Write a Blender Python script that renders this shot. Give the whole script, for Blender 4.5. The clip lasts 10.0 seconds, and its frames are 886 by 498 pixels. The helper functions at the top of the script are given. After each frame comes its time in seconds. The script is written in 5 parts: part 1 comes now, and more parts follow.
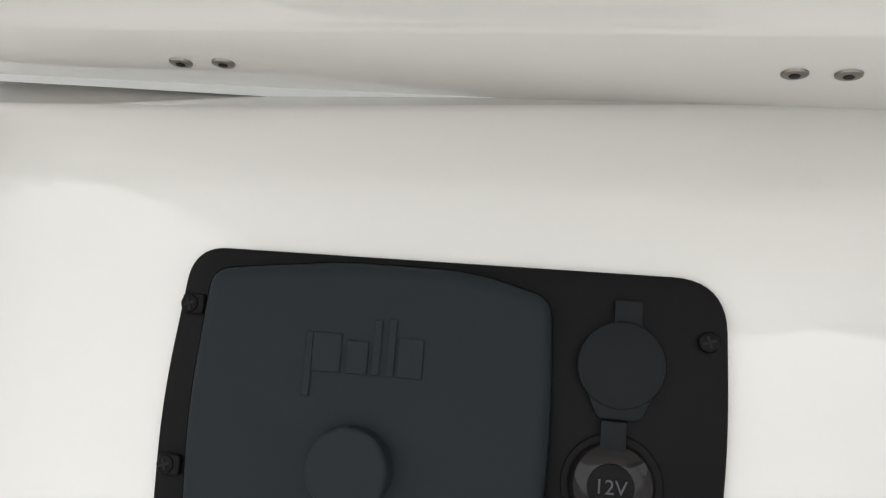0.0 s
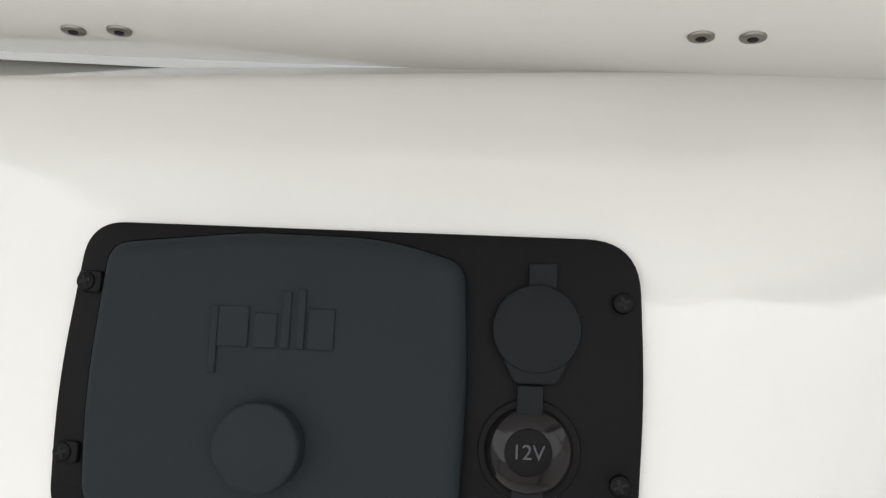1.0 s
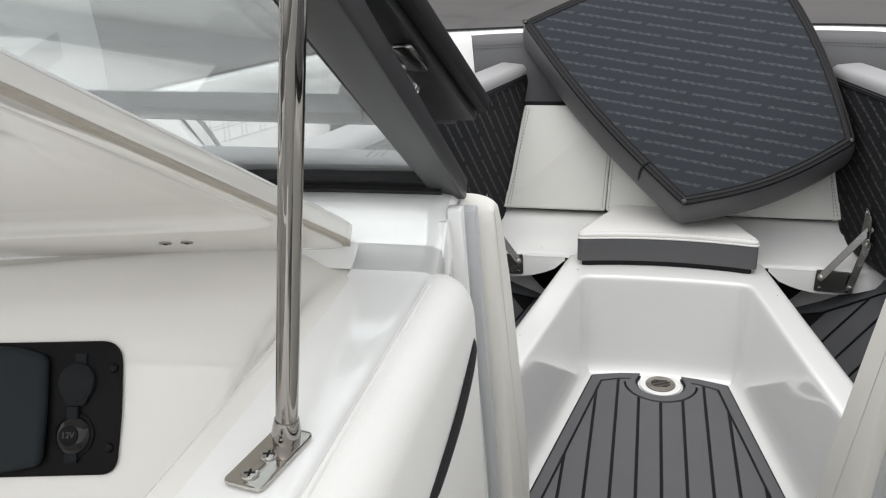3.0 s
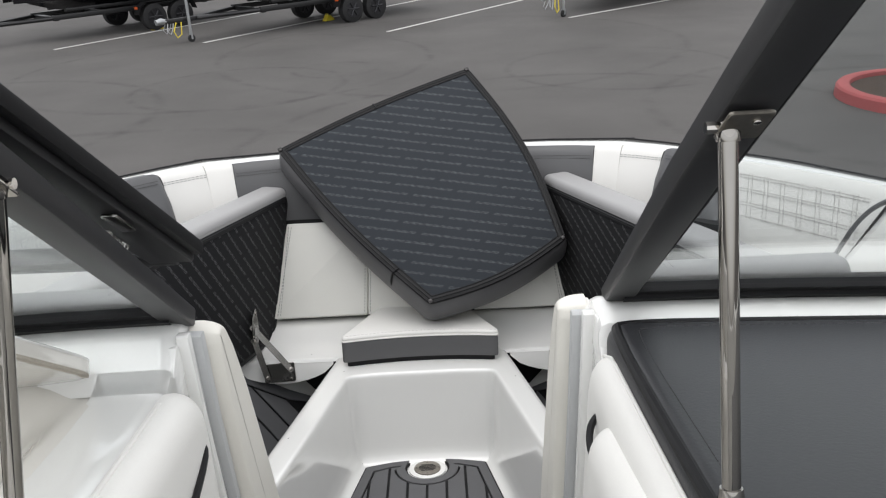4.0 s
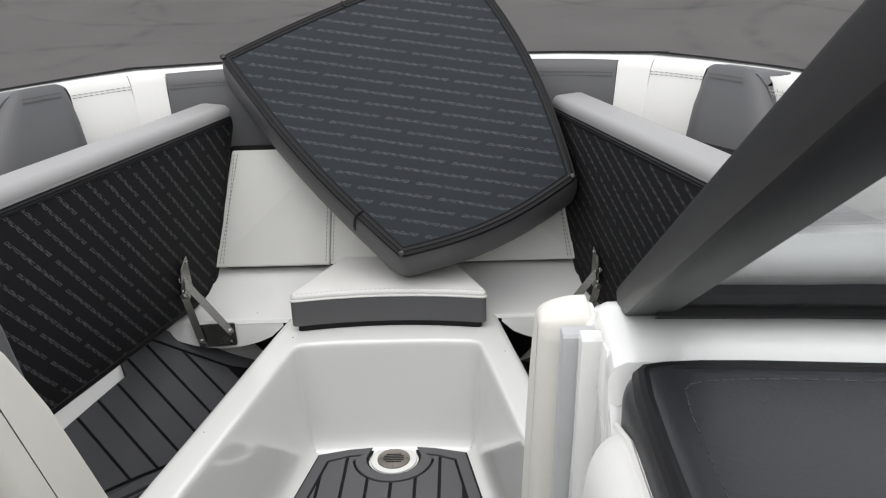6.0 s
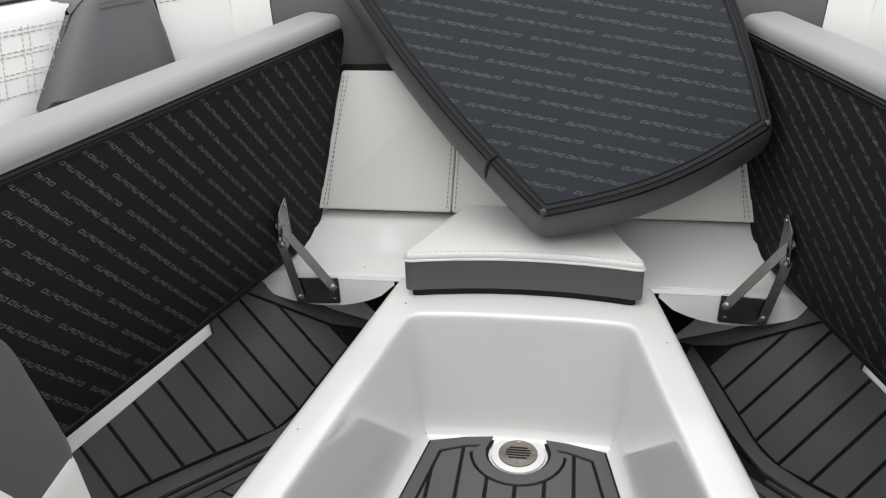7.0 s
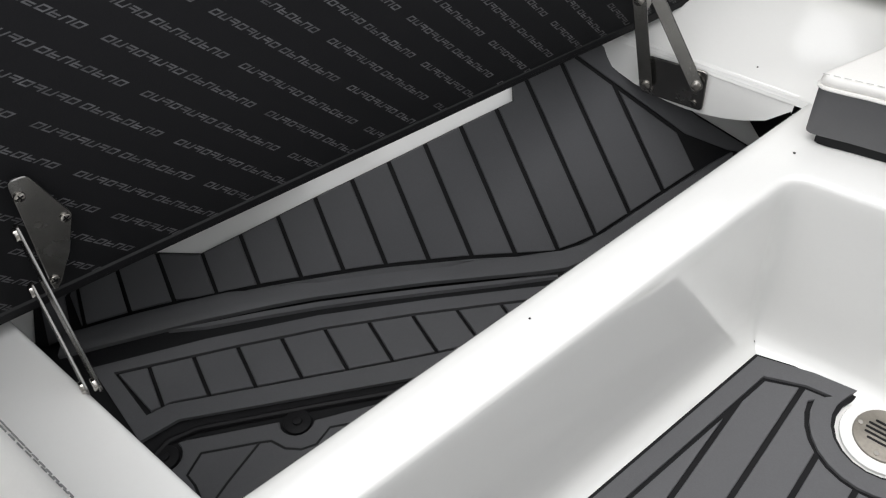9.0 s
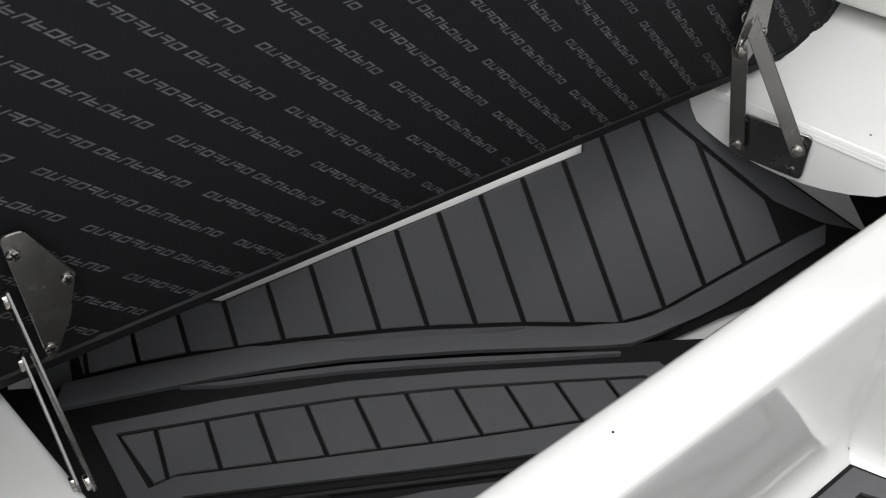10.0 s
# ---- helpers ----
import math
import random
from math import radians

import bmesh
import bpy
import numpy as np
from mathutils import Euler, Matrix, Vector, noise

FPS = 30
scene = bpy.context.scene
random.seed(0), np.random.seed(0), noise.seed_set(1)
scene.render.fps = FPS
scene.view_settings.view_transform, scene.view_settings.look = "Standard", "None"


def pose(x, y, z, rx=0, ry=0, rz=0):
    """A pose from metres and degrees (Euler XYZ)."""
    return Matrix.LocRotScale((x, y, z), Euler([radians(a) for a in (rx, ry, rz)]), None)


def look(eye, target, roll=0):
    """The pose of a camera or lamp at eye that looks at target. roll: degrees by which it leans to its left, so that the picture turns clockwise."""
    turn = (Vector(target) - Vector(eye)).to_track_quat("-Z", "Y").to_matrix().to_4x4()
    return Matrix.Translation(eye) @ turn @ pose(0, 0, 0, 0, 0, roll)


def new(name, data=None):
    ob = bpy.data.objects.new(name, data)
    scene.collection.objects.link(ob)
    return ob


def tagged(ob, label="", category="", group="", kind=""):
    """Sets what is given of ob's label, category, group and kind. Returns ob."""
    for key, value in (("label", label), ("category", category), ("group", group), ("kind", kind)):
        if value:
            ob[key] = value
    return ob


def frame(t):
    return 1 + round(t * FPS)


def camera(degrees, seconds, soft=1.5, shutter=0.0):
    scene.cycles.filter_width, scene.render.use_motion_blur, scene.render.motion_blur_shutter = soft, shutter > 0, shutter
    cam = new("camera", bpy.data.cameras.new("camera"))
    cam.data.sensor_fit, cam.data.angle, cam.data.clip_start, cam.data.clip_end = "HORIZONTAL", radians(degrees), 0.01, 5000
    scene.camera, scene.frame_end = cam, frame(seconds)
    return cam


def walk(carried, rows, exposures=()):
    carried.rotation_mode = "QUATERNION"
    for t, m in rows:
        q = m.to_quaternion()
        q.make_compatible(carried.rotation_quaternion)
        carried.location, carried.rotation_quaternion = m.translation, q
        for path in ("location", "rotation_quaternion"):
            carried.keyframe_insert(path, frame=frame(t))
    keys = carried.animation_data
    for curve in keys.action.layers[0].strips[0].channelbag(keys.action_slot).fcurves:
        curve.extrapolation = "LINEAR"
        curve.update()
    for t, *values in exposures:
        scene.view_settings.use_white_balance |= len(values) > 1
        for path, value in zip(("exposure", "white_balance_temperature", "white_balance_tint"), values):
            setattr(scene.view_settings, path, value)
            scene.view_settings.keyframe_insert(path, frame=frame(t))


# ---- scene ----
cam = camera(55.5, 10.0, soft=1.2)
PATH = [
    (0, (-0.551, -1.375, 0.831), (-1.102, 0.347, -0.023), 1.1),
    (0.5, (-0.545, -1.367, 0.815), (-1.116, 0.289, -0.15), -0.6),
    (1, (-0.545, -1.371, 0.813), (-0.93, 0.401, -0.03), 2.2),
    (1.5, (-0.513, -1.411, 0.858), (-0.944, 0.362, 0.039), 2.3),
    (2, (-0.45, -1.481, 0.913), (-0.901, 0.281, 0.081), 0.9),
    (2.2, (-0.375, -1.506, 0.954), (-0.843, 0.256, 0.133), 0.1),
    (3.3, (0.008, -1.72, 1.052), (-0.395, 0.117, 0.373), -3.9),
    (3.5, (0.032, -1.754, 1.069), (-0.248, 0.12, 0.43), -3.3),
    (4, (0.074, -1.824, 1.11), (0.072, 0.106, 0.582), -2.9),
    (4.5, (0.097, -1.811, 1.085), (0.199, 0.119, 0.57), -2.9),
    (5, (0.129, -1.694, 1.05), (0.217, 0.22, 0.478), -3.3),
    (6.3, (0.163, -1.271, 1.013), (0.053, 0.585, 0.277), -1.5),
    (6.5, (0.124, -1.201, 1.013), (-0.025, 0.64, 0.245), -1.4),
    (7, (0.069, -1.045, 0.985), (-0.215, 0.718, 0.085), -1.9),
    (7.5, (0.038, -0.882, 0.931), (-0.487, 0.715, -0.152), -2.7),
    (8, (0.035, -0.689, 0.912), (-0.763, 0.662, -0.328), -3.5),
    (8.5, (0.015, -0.588, 0.86), (-0.914, 0.536, -0.509), -4.4),
    (9, (-0.008, -0.556, 0.827), (-0.975, 0.461, -0.598), -4.5),
    (9.5, (-0.056, -0.524, 0.809), (-1.066, 0.436, -0.626), -2.7),
    (10, (-0.125, -0.493, 0.78), (-1.135, 0.522, -0.616), -1.8),
]

# the boat stands bow-down on its trailer: everything aboard is laid out level, then tilted with it
BOAT = pose(0, 0, 0, -7, 0, 0)
EXPOSURE = [(0, 0.58), (0.8, 0.69), (2.2, 0.55), (3.3, 0.30), (5, 0.25), (6.5, 0.23), (7.5, 0.33), (8.5, 0.49), (10, 0.55)]
walk(cam, [(t, BOAT @ look(e, g, r)) for t, e, g, r in PATH], EXPOSURE)

# ---- light ----
world = bpy.data.worlds.new("sky")
scene.world = world
world.use_nodes = True
wn = world.node_tree.nodes
sky = wn.new("ShaderNodeTexSky")
sky.sky_type, sky.sun_disc = "NISHITA", False
sky.sun_elevation, sky.sun_rotation = radians(81), radians(195)
sky.air_density, sky.dust_density, sky.ozone_density = 1.0, 2.2, 1.0
# a cloud layer: the blue of the sky is washed to grey
wash = wn.new("ShaderNodeHueSaturation")
wash.inputs["Saturation"].default_value = 0.13
world.node_tree.links.new(sky.outputs[0], wash.inputs["Color"])
world.node_tree.links.new(wash.outputs[0], wn["Background"].inputs[0])
wn["Background"].inputs[1].default_value = 0.22
sun = new("sun", bpy.data.lights.new("sun", "SUN"))
sun.data.energy, sun.data.angle, sun.data.color = 0.5, radians(140), (1.0, 0.965, 0.91)
sun.matrix_world = look((0, 0, 0), (0.02, 0.10, -1.0))


# ---- materials ----
def mat(name, color, rough=0.5, metal=0.0, spec=0.5, coat=0.0):
    m = bpy.data.materials.new(name)
    m.use_nodes = True
    b = m.node_tree.nodes["Principled BSDF"]
    b.inputs["Base Color"].default_value = (*color, 1)
    b.inputs["Roughness"].default_value = rough
    b.inputs["Metallic"].default_value = metal
    b.inputs["Specular IOR Level"].default_value = spec
    b.inputs["Coat Weight"].default_value = coat
    b.inputs["Coat Roughness"].default_value = 0.06
    return m


def node(m, kind, **values):
    n = m.node_tree.nodes.new(kind)
    for k, v in values.items():
        n.inputs[k].default_value = v
    return n


def link(m, a, b):
    m.node_tree.links.new(a, b)


def grain(m, color, scale=60, amount=0.06, big=3.0, big_amount=0.06, bump=0.05, depth=0.002, stretch=(1, 1, 1), gloss=None):
    """Two scales of variation in colour and gloss, and a fine relief."""
    bsdf = m.node_tree.nodes["Principled BSDF"]
    co = node(m, "ShaderNodeTexCoord")
    mp = node(m, "ShaderNodeMapping")
    mp.inputs["Scale"].default_value = stretch
    link(m, co.outputs["Object"], mp.inputs[0])
    fine = node(m, "ShaderNodeTexNoise", Scale=scale, Detail=6.0, Roughness=0.6)
    wide = node(m, "ShaderNodeTexNoise", Scale=big, Detail=4.0, Roughness=0.55)
    link(m, mp.outputs[0], fine.inputs["Vector"])
    link(m, mp.outputs[0], wide.inputs["Vector"])
    r1 = node(m, "ShaderNodeMapRange")
    r1.inputs["To Min"].default_value, r1.inputs["To Max"].default_value = 1 - amount, 1 + amount
    r2 = node(m, "ShaderNodeMapRange")
    r2.inputs["To Min"].default_value, r2.inputs["To Max"].default_value = 1 - big_amount, 1 + big_amount
    link(m, fine.outputs["Fac"], r1.inputs["Value"])
    link(m, wide.outputs["Fac"], r2.inputs["Value"])
    mul = node(m, "ShaderNodeMath")
    mul.operation = "MULTIPLY"
    link(m, r1.outputs[0], mul.inputs[0])
    link(m, r2.outputs[0], mul.inputs[1])
    tint = node(m, "ShaderNodeVectorMath")
    tint.operation = "SCALE"
    tint.inputs[0].default_value = color
    link(m, mul.outputs[0], tint.inputs["Scale"])
    link(m, tint.outputs[0], bsdf.inputs["Base Color"])
    if gloss:
        rr = node(m, "ShaderNodeMapRange")
        rr.inputs["To Min"].default_value, rr.inputs["To Max"].default_value = gloss
        link(m, wide.outputs["Fac"], rr.inputs["Value"])
        link(m, rr.outputs[0], bsdf.inputs["Roughness"])
    if bump:
        bp = node(m, "ShaderNodeBump", Strength=bump, Distance=depth)
        link(m, fine.outputs["Fac"], bp.inputs["Height"])
        link(m, bp.outputs[0], bsdf.inputs["Normal"])
    return m


def made(name, color, rough=0.5, metal=0.0, spec=0.5, coat=0.0, **kw):
    return grain(mat(name, color, rough, metal, spec, coat), color, **kw)


GEL = made("white gelcoat", (0.84, 0.84, 0.82), 0.14, coat=1.0, scale=220, amount=0.012, big=2.5, big_amount=0.03, bump=0.008, depth=0.001, gloss=(0.11, 0.15))
GEL_IN = made("cream gelcoat", (0.775, 0.757, 0.712), 0.1, coat=1.0, scale=160, amount=0.015, big=3, big_amount=0.03, bump=0.01, depth=0.001, gloss=(0.08, 0.12))
VINYL = made("white vinyl", (0.80, 0.79, 0.76), 0.5, scale=420, amount=0.03, big=6, big_amount=0.035, bump=0.25, depth=0.0006, gloss=(0.42, 0.58))
VINYL_CREAM = made("cream vinyl", (0.78, 0.76, 0.70), 0.48, scale=420, amount=0.03, big=6, big_amount=0.03, bump=0.25, depth=0.0006, gloss=(0.4, 0.55))
# near copy of the cream vinyl, toned on its own for the backrest
VINYL_PALE = made("cream vinyl, backrest", (0.76, 0.755, 0.71), 0.5, scale=420, amount=0.03, big=6, big_amount=0.04, bump=0.25, depth=0.0006, gloss=(0.42, 0.58))
VINYL_GREY = made("grey vinyl", (0.098, 0.098, 0.102), 0.5, scale=420, amount=0.07, big=7, big_amount=0.07, bump=0.3, depth=0.0006, gloss=(0.4, 0.56))
VINYL_SILVER = made("silver grey vinyl", (0.34, 0.335, 0.335), 0.45, scale=420, amount=0.05, big=7, big_amount=0.05, bump=0.25, depth=0.0006, gloss=(0.36, 0.52))
DASH = made("black grained vinyl", (0.026, 0.027, 0.030), 0.42, scale=260, amount=0.1, big=6, big_amount=0.1, bump=0.35, depth=0.0008, gloss=(0.34, 0.46))
BINDING = made("black binding", (0.009, 0.009, 0.010), 0.5, spec=0.22, scale=300, amount=0.15, big=9, big_amount=0.1, bump=0.2, depth=0.0006)
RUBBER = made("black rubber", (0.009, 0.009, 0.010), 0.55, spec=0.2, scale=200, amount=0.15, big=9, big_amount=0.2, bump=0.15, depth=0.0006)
FOAM = made("grey foam", (0.112, 0.112, 0.117), 0.8, spec=0.3, scale=500, amount=0.1, big=8, big_amount=0.07, bump=0.5, depth=0.0006)
# the footwell's grey foam again, with the lockers' shade in its colour
FOAM_DARK = made("grey foam, darkened", (0.088, 0.089, 0.094), 0.75, spec=0.3, scale=500, amount=0.1, big=8, big_amount=0.12, bump=0.4, depth=0.0006)
STEEL = made("polished steel", (0.45, 0.43, 0.40), 0.07, metal=1.0, scale=90, amount=0.05, big=20, big_amount=0.06, bump=0.0, gloss=(0.05, 0.09))
CHROME = made("polished tube", (0.32, 0.305, 0.285), 0.03, metal=1.0, scale=90, amount=0.04, big=20, big_amount=0.08, bump=0.0, gloss=(0.02, 0.05))
STEEL_DULL = made("brushed steel", (0.46, 0.45, 0.43), 0.32, metal=1.0, scale=240, amount=0.12, big=14, big_amount=0.12, bump=0.05, depth=0.0004, stretch=(1, 8, 8), gloss=(0.22, 0.42))
FRAME = made("black anodised aluminium", (0.034, 0.034, 0.036), 0.42, metal=0.3, scale=300, amount=0.08, big=6, big_amount=0.08, bump=0.04, depth=0.0005)
PLASTIC = made("black plastic", (0.0055, 0.005, 0.0055), 0.5, spec=0.12, scale=600, amount=0.12, big=9, big_amount=0.08, bump=0.25, depth=0.0003)
COVER = made("slate silicone", (0.017, 0.022, 0.0245), 0.65, spec=0.15, scale=600, amount=0.06, big=10, big_amount=0.07, bump=0.2, depth=0.0003)
CAP = made("black rubber cap", (0.0095, 0.0115, 0.013), 0.6, spec=0.15, scale=600, amount=0.06, big=10, big_amount=0.07, bump=0.2, depth=0.0003)
GLOSS = made("glossy black plastic", (0.010, 0.0085, 0.009), 0.12, spec=0.35, scale=200, amount=0.1, big=9, big_amount=0.1, bump=0.0)
THREAD = mat("grey thread", (0.22, 0.22, 0.22), 0.8)
THREAD_DARK = mat("charcoal thread", (0.06, 0.06, 0.06), 0.8)
# for raised black lettering: its grey reflection is put into the colour
PALE = mat("lettering sheen", (0.045, 0.045, 0.048), 0.4)
THREAD_PALE = mat("pale thread", (0.5, 0.49, 0.47), 0.8)
HINGE = made("hinge steel", (0.25, 0.245, 0.235), 0.28, metal=1.0, scale=200, amount=0.15, big=25, big_amount=0.3, bump=0.05, depth=0.0004, gloss=(0.14, 0.36))
STEEL_DARK = made("weathered steel", (0.27, 0.25, 0.22), 0.38, metal=1.0, scale=240, amount=0.2, big=30, big_amount=0.2, bump=0.05, depth=0.0004)
RAW = made("raw fibreglass edge", (0.40, 0.365, 0.31), 0.75, scale=180, amount=0.18, big=14, big_amount=0.12, bump=0.3, depth=0.0008)
WEATHER = made("grey weatherstrip", (0.50, 0.51, 0.515), 0.5, scale=200, amount=0.04, big=6, big_amount=0.05, bump=0.05, depth=0.0005)

GLASS = bpy.data.materials.new("tinted glass")
GLASS.use_nodes = True
gb = GLASS.node_tree.nodes["Principled BSDF"]
gb.inputs["Base Color"].default_value = (0.93, 0.965, 0.965, 1)
gb.inputs["Transmission Weight"].default_value = 1.0
gb.inputs["Roughness"].default_value = 0.0
gb.inputs["IOR"].default_value = 1.45


def printed(name, color, ink, angle, row=0.0295, word=0.0865, phase=0.0):
    """Woven underside fabric with rows of short printed bars."""
    m = made(name, color, 0.85, spec=0.2, scale=700, amount=0.16, big=6, big_amount=0.1, bump=0.4, depth=0.0005)
    b = m.node_tree.nodes["Principled BSDF"]
    base = b.inputs["Base Color"].links[0].from_socket
    co = node(m, "ShaderNodeTexCoord")
    mp = node(m, "ShaderNodeMapping")
    mp.inputs["Rotation"].default_value = (0, 0, radians(angle))
    link(m, co.outputs["UV"], mp.inputs[0])
    xy = node(m, "ShaderNodeSeparateXYZ")
    link(m, mp.outputs[0], xy.inputs[0])

    def op(kind, a, c=None):
        n = node(m, "ShaderNodeMath")
        n.operation = kind
        for i, v in enumerate((a, c)):
            if v is None:
                continue
            if isinstance(v, (int, float)):
                n.inputs[i].default_value = v
            else:
                link(m, v, n.inputs[i])
        return n.outputs[0]

    v = op("ADD", op("DIVIDE", xy.outputs["Y"], row), phase)
    line = op("FLOOR", v)
    fv = op("FRACT", v)
    shift = op("MULTIPLY", line, 0.62)
    u = op("ADD", op("DIVIDE", xy.outputs["X"], word), shift)
    fu = op("FRACT", u)
    # a word is eight slanted cells of bars, every second word turned end for end
    turned = op("GREATER_THAN", op("FRACT", op("MULTIPLY", op("FLOOR", u), 0.5)), 0.25)
    cu = op("ADD", op("MULTIPLY", fu, op("SUBTRACT", 1.0, op("MULTIPLY", turned, 2.0))), turned)
    fh = op("DIVIDE", op("SUBTRACT", fv, 0.39), 0.22)
    ch = op("ADD", op("MULTIPLY", fh, op("SUBTRACT", 1.0, op("MULTIPLY", turned, 2.0))), turned)
    slant = op("SUBTRACT", op("MULTIPLY", cu, 9.0), op("MULTIPLY", ch, 0.55))
    fl = op("FRACT", slant)
    cell = op("FLOOR", slant)
    pick = op("FRACT", op("MULTIPLY", op("SINE", op("ADD", op("MULTIPLY", cell, 2.13), 0.7)), 7.31))
    band = op("MULTIPLY", op("GREATER_THAN", fh, 0.0), op("LESS_THAN", fh, 1.0))
    left_bar = op("LESS_THAN", fl, 0.15)
    right_bar = op("MULTIPLY", op("GREATER_THAN", fl, 0.63), op("GREATER_THAN", pick, 0.3))
    high_bar = op("MULTIPLY", op("GREATER_THAN", ch, 0.78), op("GREATER_THAN", pick, 0.45))
    low_bar = op("MULTIPLY", op("LESS_THAN", ch, 0.22), op("LESS_THAN", pick, 0.72))
    mid_bar = op("MULTIPLY", op("LESS_THAN", op("ABSOLUTE", op("SUBTRACT", ch, 0.5)), 0.11), op("LESS_THAN", pick, 0.3))
    bars = op("MAXIMUM", op("MAXIMUM", left_bar, right_bar), op("MAXIMUM", op("MAXIMUM", high_bar, low_bar), mid_bar))
    inside = op("MULTIPLY", op("LESS_THAN", fl, 0.78), op("MULTIPLY", op("GREATER_THAN", cell, -0.5), op("LESS_THAN", cell, 7.5)))
    mask = op("MULTIPLY", op("MULTIPLY", bars, band), inside)
    wear = node(m, "ShaderNodeTexNoise", Scale=90.0, Detail=3.0)
    link(m, co.outputs["UV"], wear.inputs["Vector"])
    mask = op("MULTIPLY", mask, wear.outputs["Fac"])
    mix = node(m, "ShaderNodeMix")
    mix.data_type = "RGBA"
    link(m, mask, mix.inputs["Factor"])
    link(m, base, mix.inputs[6])
    mix.inputs[7].default_value = (*ink, 1)
    link(m, mix.outputs[2], b.inputs["Base Color"])
    return m


FABRIC = printed("black printed fabric", (0.0115, 0.0115, 0.0128), (0.20, 0.20, 0.21), 48.5, phase=0.18)
FABRIC_STAR = printed("black printed fabric, turned", (0.0125, 0.0125, 0.0135), (0.18, 0.18, 0.185), -30)
FABRIC_BLUE = printed("slate printed fabric", (0.030, 0.034, 0.040), (0.155, 0.166, 0.175), 36)



def eased(points, rounds=2):
    """The line through the points with its corners cut, over and over."""
    pts = [Vector(p) for p in points]
    for _ in range(rounds):
        pts = [pts[0]] + [q for a, b in zip(pts, pts[1:]) for q in (a.lerp(b, 0.25), a.lerp(b, 0.75))] + [pts[-1]]
    return pts


# ---- shapes ----
BASE = {}
LAY = [Matrix()]                                   # how a block of the boat is laid out before it is set down


def own(ob, base=(0, 0, 0)):
    BASE[ob.name] = LAY[0] @ Vector(base)
    ob.matrix_world = BOAT @ Matrix.Translation(BASE[ob.name])
    return ob


def mesh_of(name, bm, material, smooth=True):
    me = bpy.data.meshes.new(name)
    bmesh.ops.recalc_face_normals(bm, faces=bm.faces[:])
    flats = [len(f.verts) <= 8 for f in bm.faces]
    bm.to_mesh(me)
    bm.free()
    for m in material if isinstance(material, (list, tuple)) else [material]:
        me.materials.append(m)
    if smooth:
        me.shade_smooth()
        me.polygons.foreach_set("use_smooth", flats)
        me.set_sharp_from_angle(angle=radians(32))
    return me


def thing(name, base, label, category, group="", kind=""):
    """A thing with parts: an empty at its base. Its parts are given in the boat's own coordinates."""
    return tagged(own(new(name), base), label, category, group, kind)


def solo(name, bm, material, base, label, category, group="", kind=""):
    bm.transform(LAY[0])
    bmesh.ops.translate(bm, verts=bm.verts[:], vec=-(LAY[0] @ Vector(base)))
    return tagged(own(new(name, mesh_of(name, bm, material)), base), label, category, group, kind)


def part(name, bm, material, parent, label=""):
    base = BASE[parent.name]
    bm.transform(LAY[0])
    bmesh.ops.translate(bm, verts=bm.verts[:], vec=-base)
    ob = new(name, mesh_of(name, bm, material))
    ob.parent = parent
    BASE[ob.name] = base
    return tagged(ob, label)


def rounded(poly, radius, seg=5):
    """The polygon with its corners filleted; radius is one number or one for each corner."""
    out, n = [], len(poly)
    for i, p in enumerate(poly):
        r = radius[i] if isinstance(radius, (list, tuple)) else radius
        p, a, b = Vector(p), Vector(poly[i - 1]), Vector(poly[(i + 1) % n])
        if r <= 0:
            out.append(tuple(p))
            continue
        u, w = (a - p), (b - p)
        ang = u.angle(w)
        reach = min(r / math.tan(ang / 2), 0.48 * u.length, 0.48 * w.length)
        u, w = p + u.normalized() * reach, p + w.normalized() * reach
        for k in range(seg + 1):
            s = k / seg
            out.append(tuple((1 - s) ** 2 * u + 2 * s * (1 - s) * p + s * s * w))
    return out


def slab(poly, thick, bevel=0.0, seg=2, uv=False):
    """A plate: the polygon in the xy plane, from z = 0 to z = thick, its rims rounded."""
    bm = bmesh.new()
    lo = [bm.verts.new((x, y, 0)) for x, y in poly]
    hi = [bm.verts.new((x, y, thick)) for x, y in poly]
    n = len(poly)
    bm.faces.new(lo[::-1])
    bm.faces.new(hi)
    for i in range(n):
        bm.faces.new((lo[i], lo[(i + 1) % n], hi[(i + 1) % n], hi[i]))
    if bevel:
        rims = [e for e in bm.edges if len(e.link_faces) == 2 and any(len(f.verts) == n and n != 4 or abs(f.normal.z) > 0.9 for f in e.link_faces)]
        bm.normal_update()
        rims = [e for e in bm.edges if sum(abs(f.normal.z) > 0.9 for f in e.link_faces) == 1]
        bmesh.ops.bevel(bm, geom=rims, offset=bevel, segments=seg, profile=0.5, affect="EDGES")
    if uv:
        lay = bm.loops.layers.uv.new("uv")
        for f in bm.faces:
            for l in f.loops:
                l[lay].uv = (l.vert.co.x, l.vert.co.y)
    return bm


def on(bm, m):
    bm.transform(m)
    return bm


def plane(o, u, v):
    """The frame with its origin at o, x along u and y as near v as it can be."""
    u = Vector(u).normalized()
    w = u.cross(Vector(v)).normalized()
    v = w.cross(u)
    return Matrix(((u.x, v.x, w.x, o[0]), (u.y, v.y, w.y, o[1]), (u.z, v.z, w.z, o[2]), (0, 0, 0, 1)))


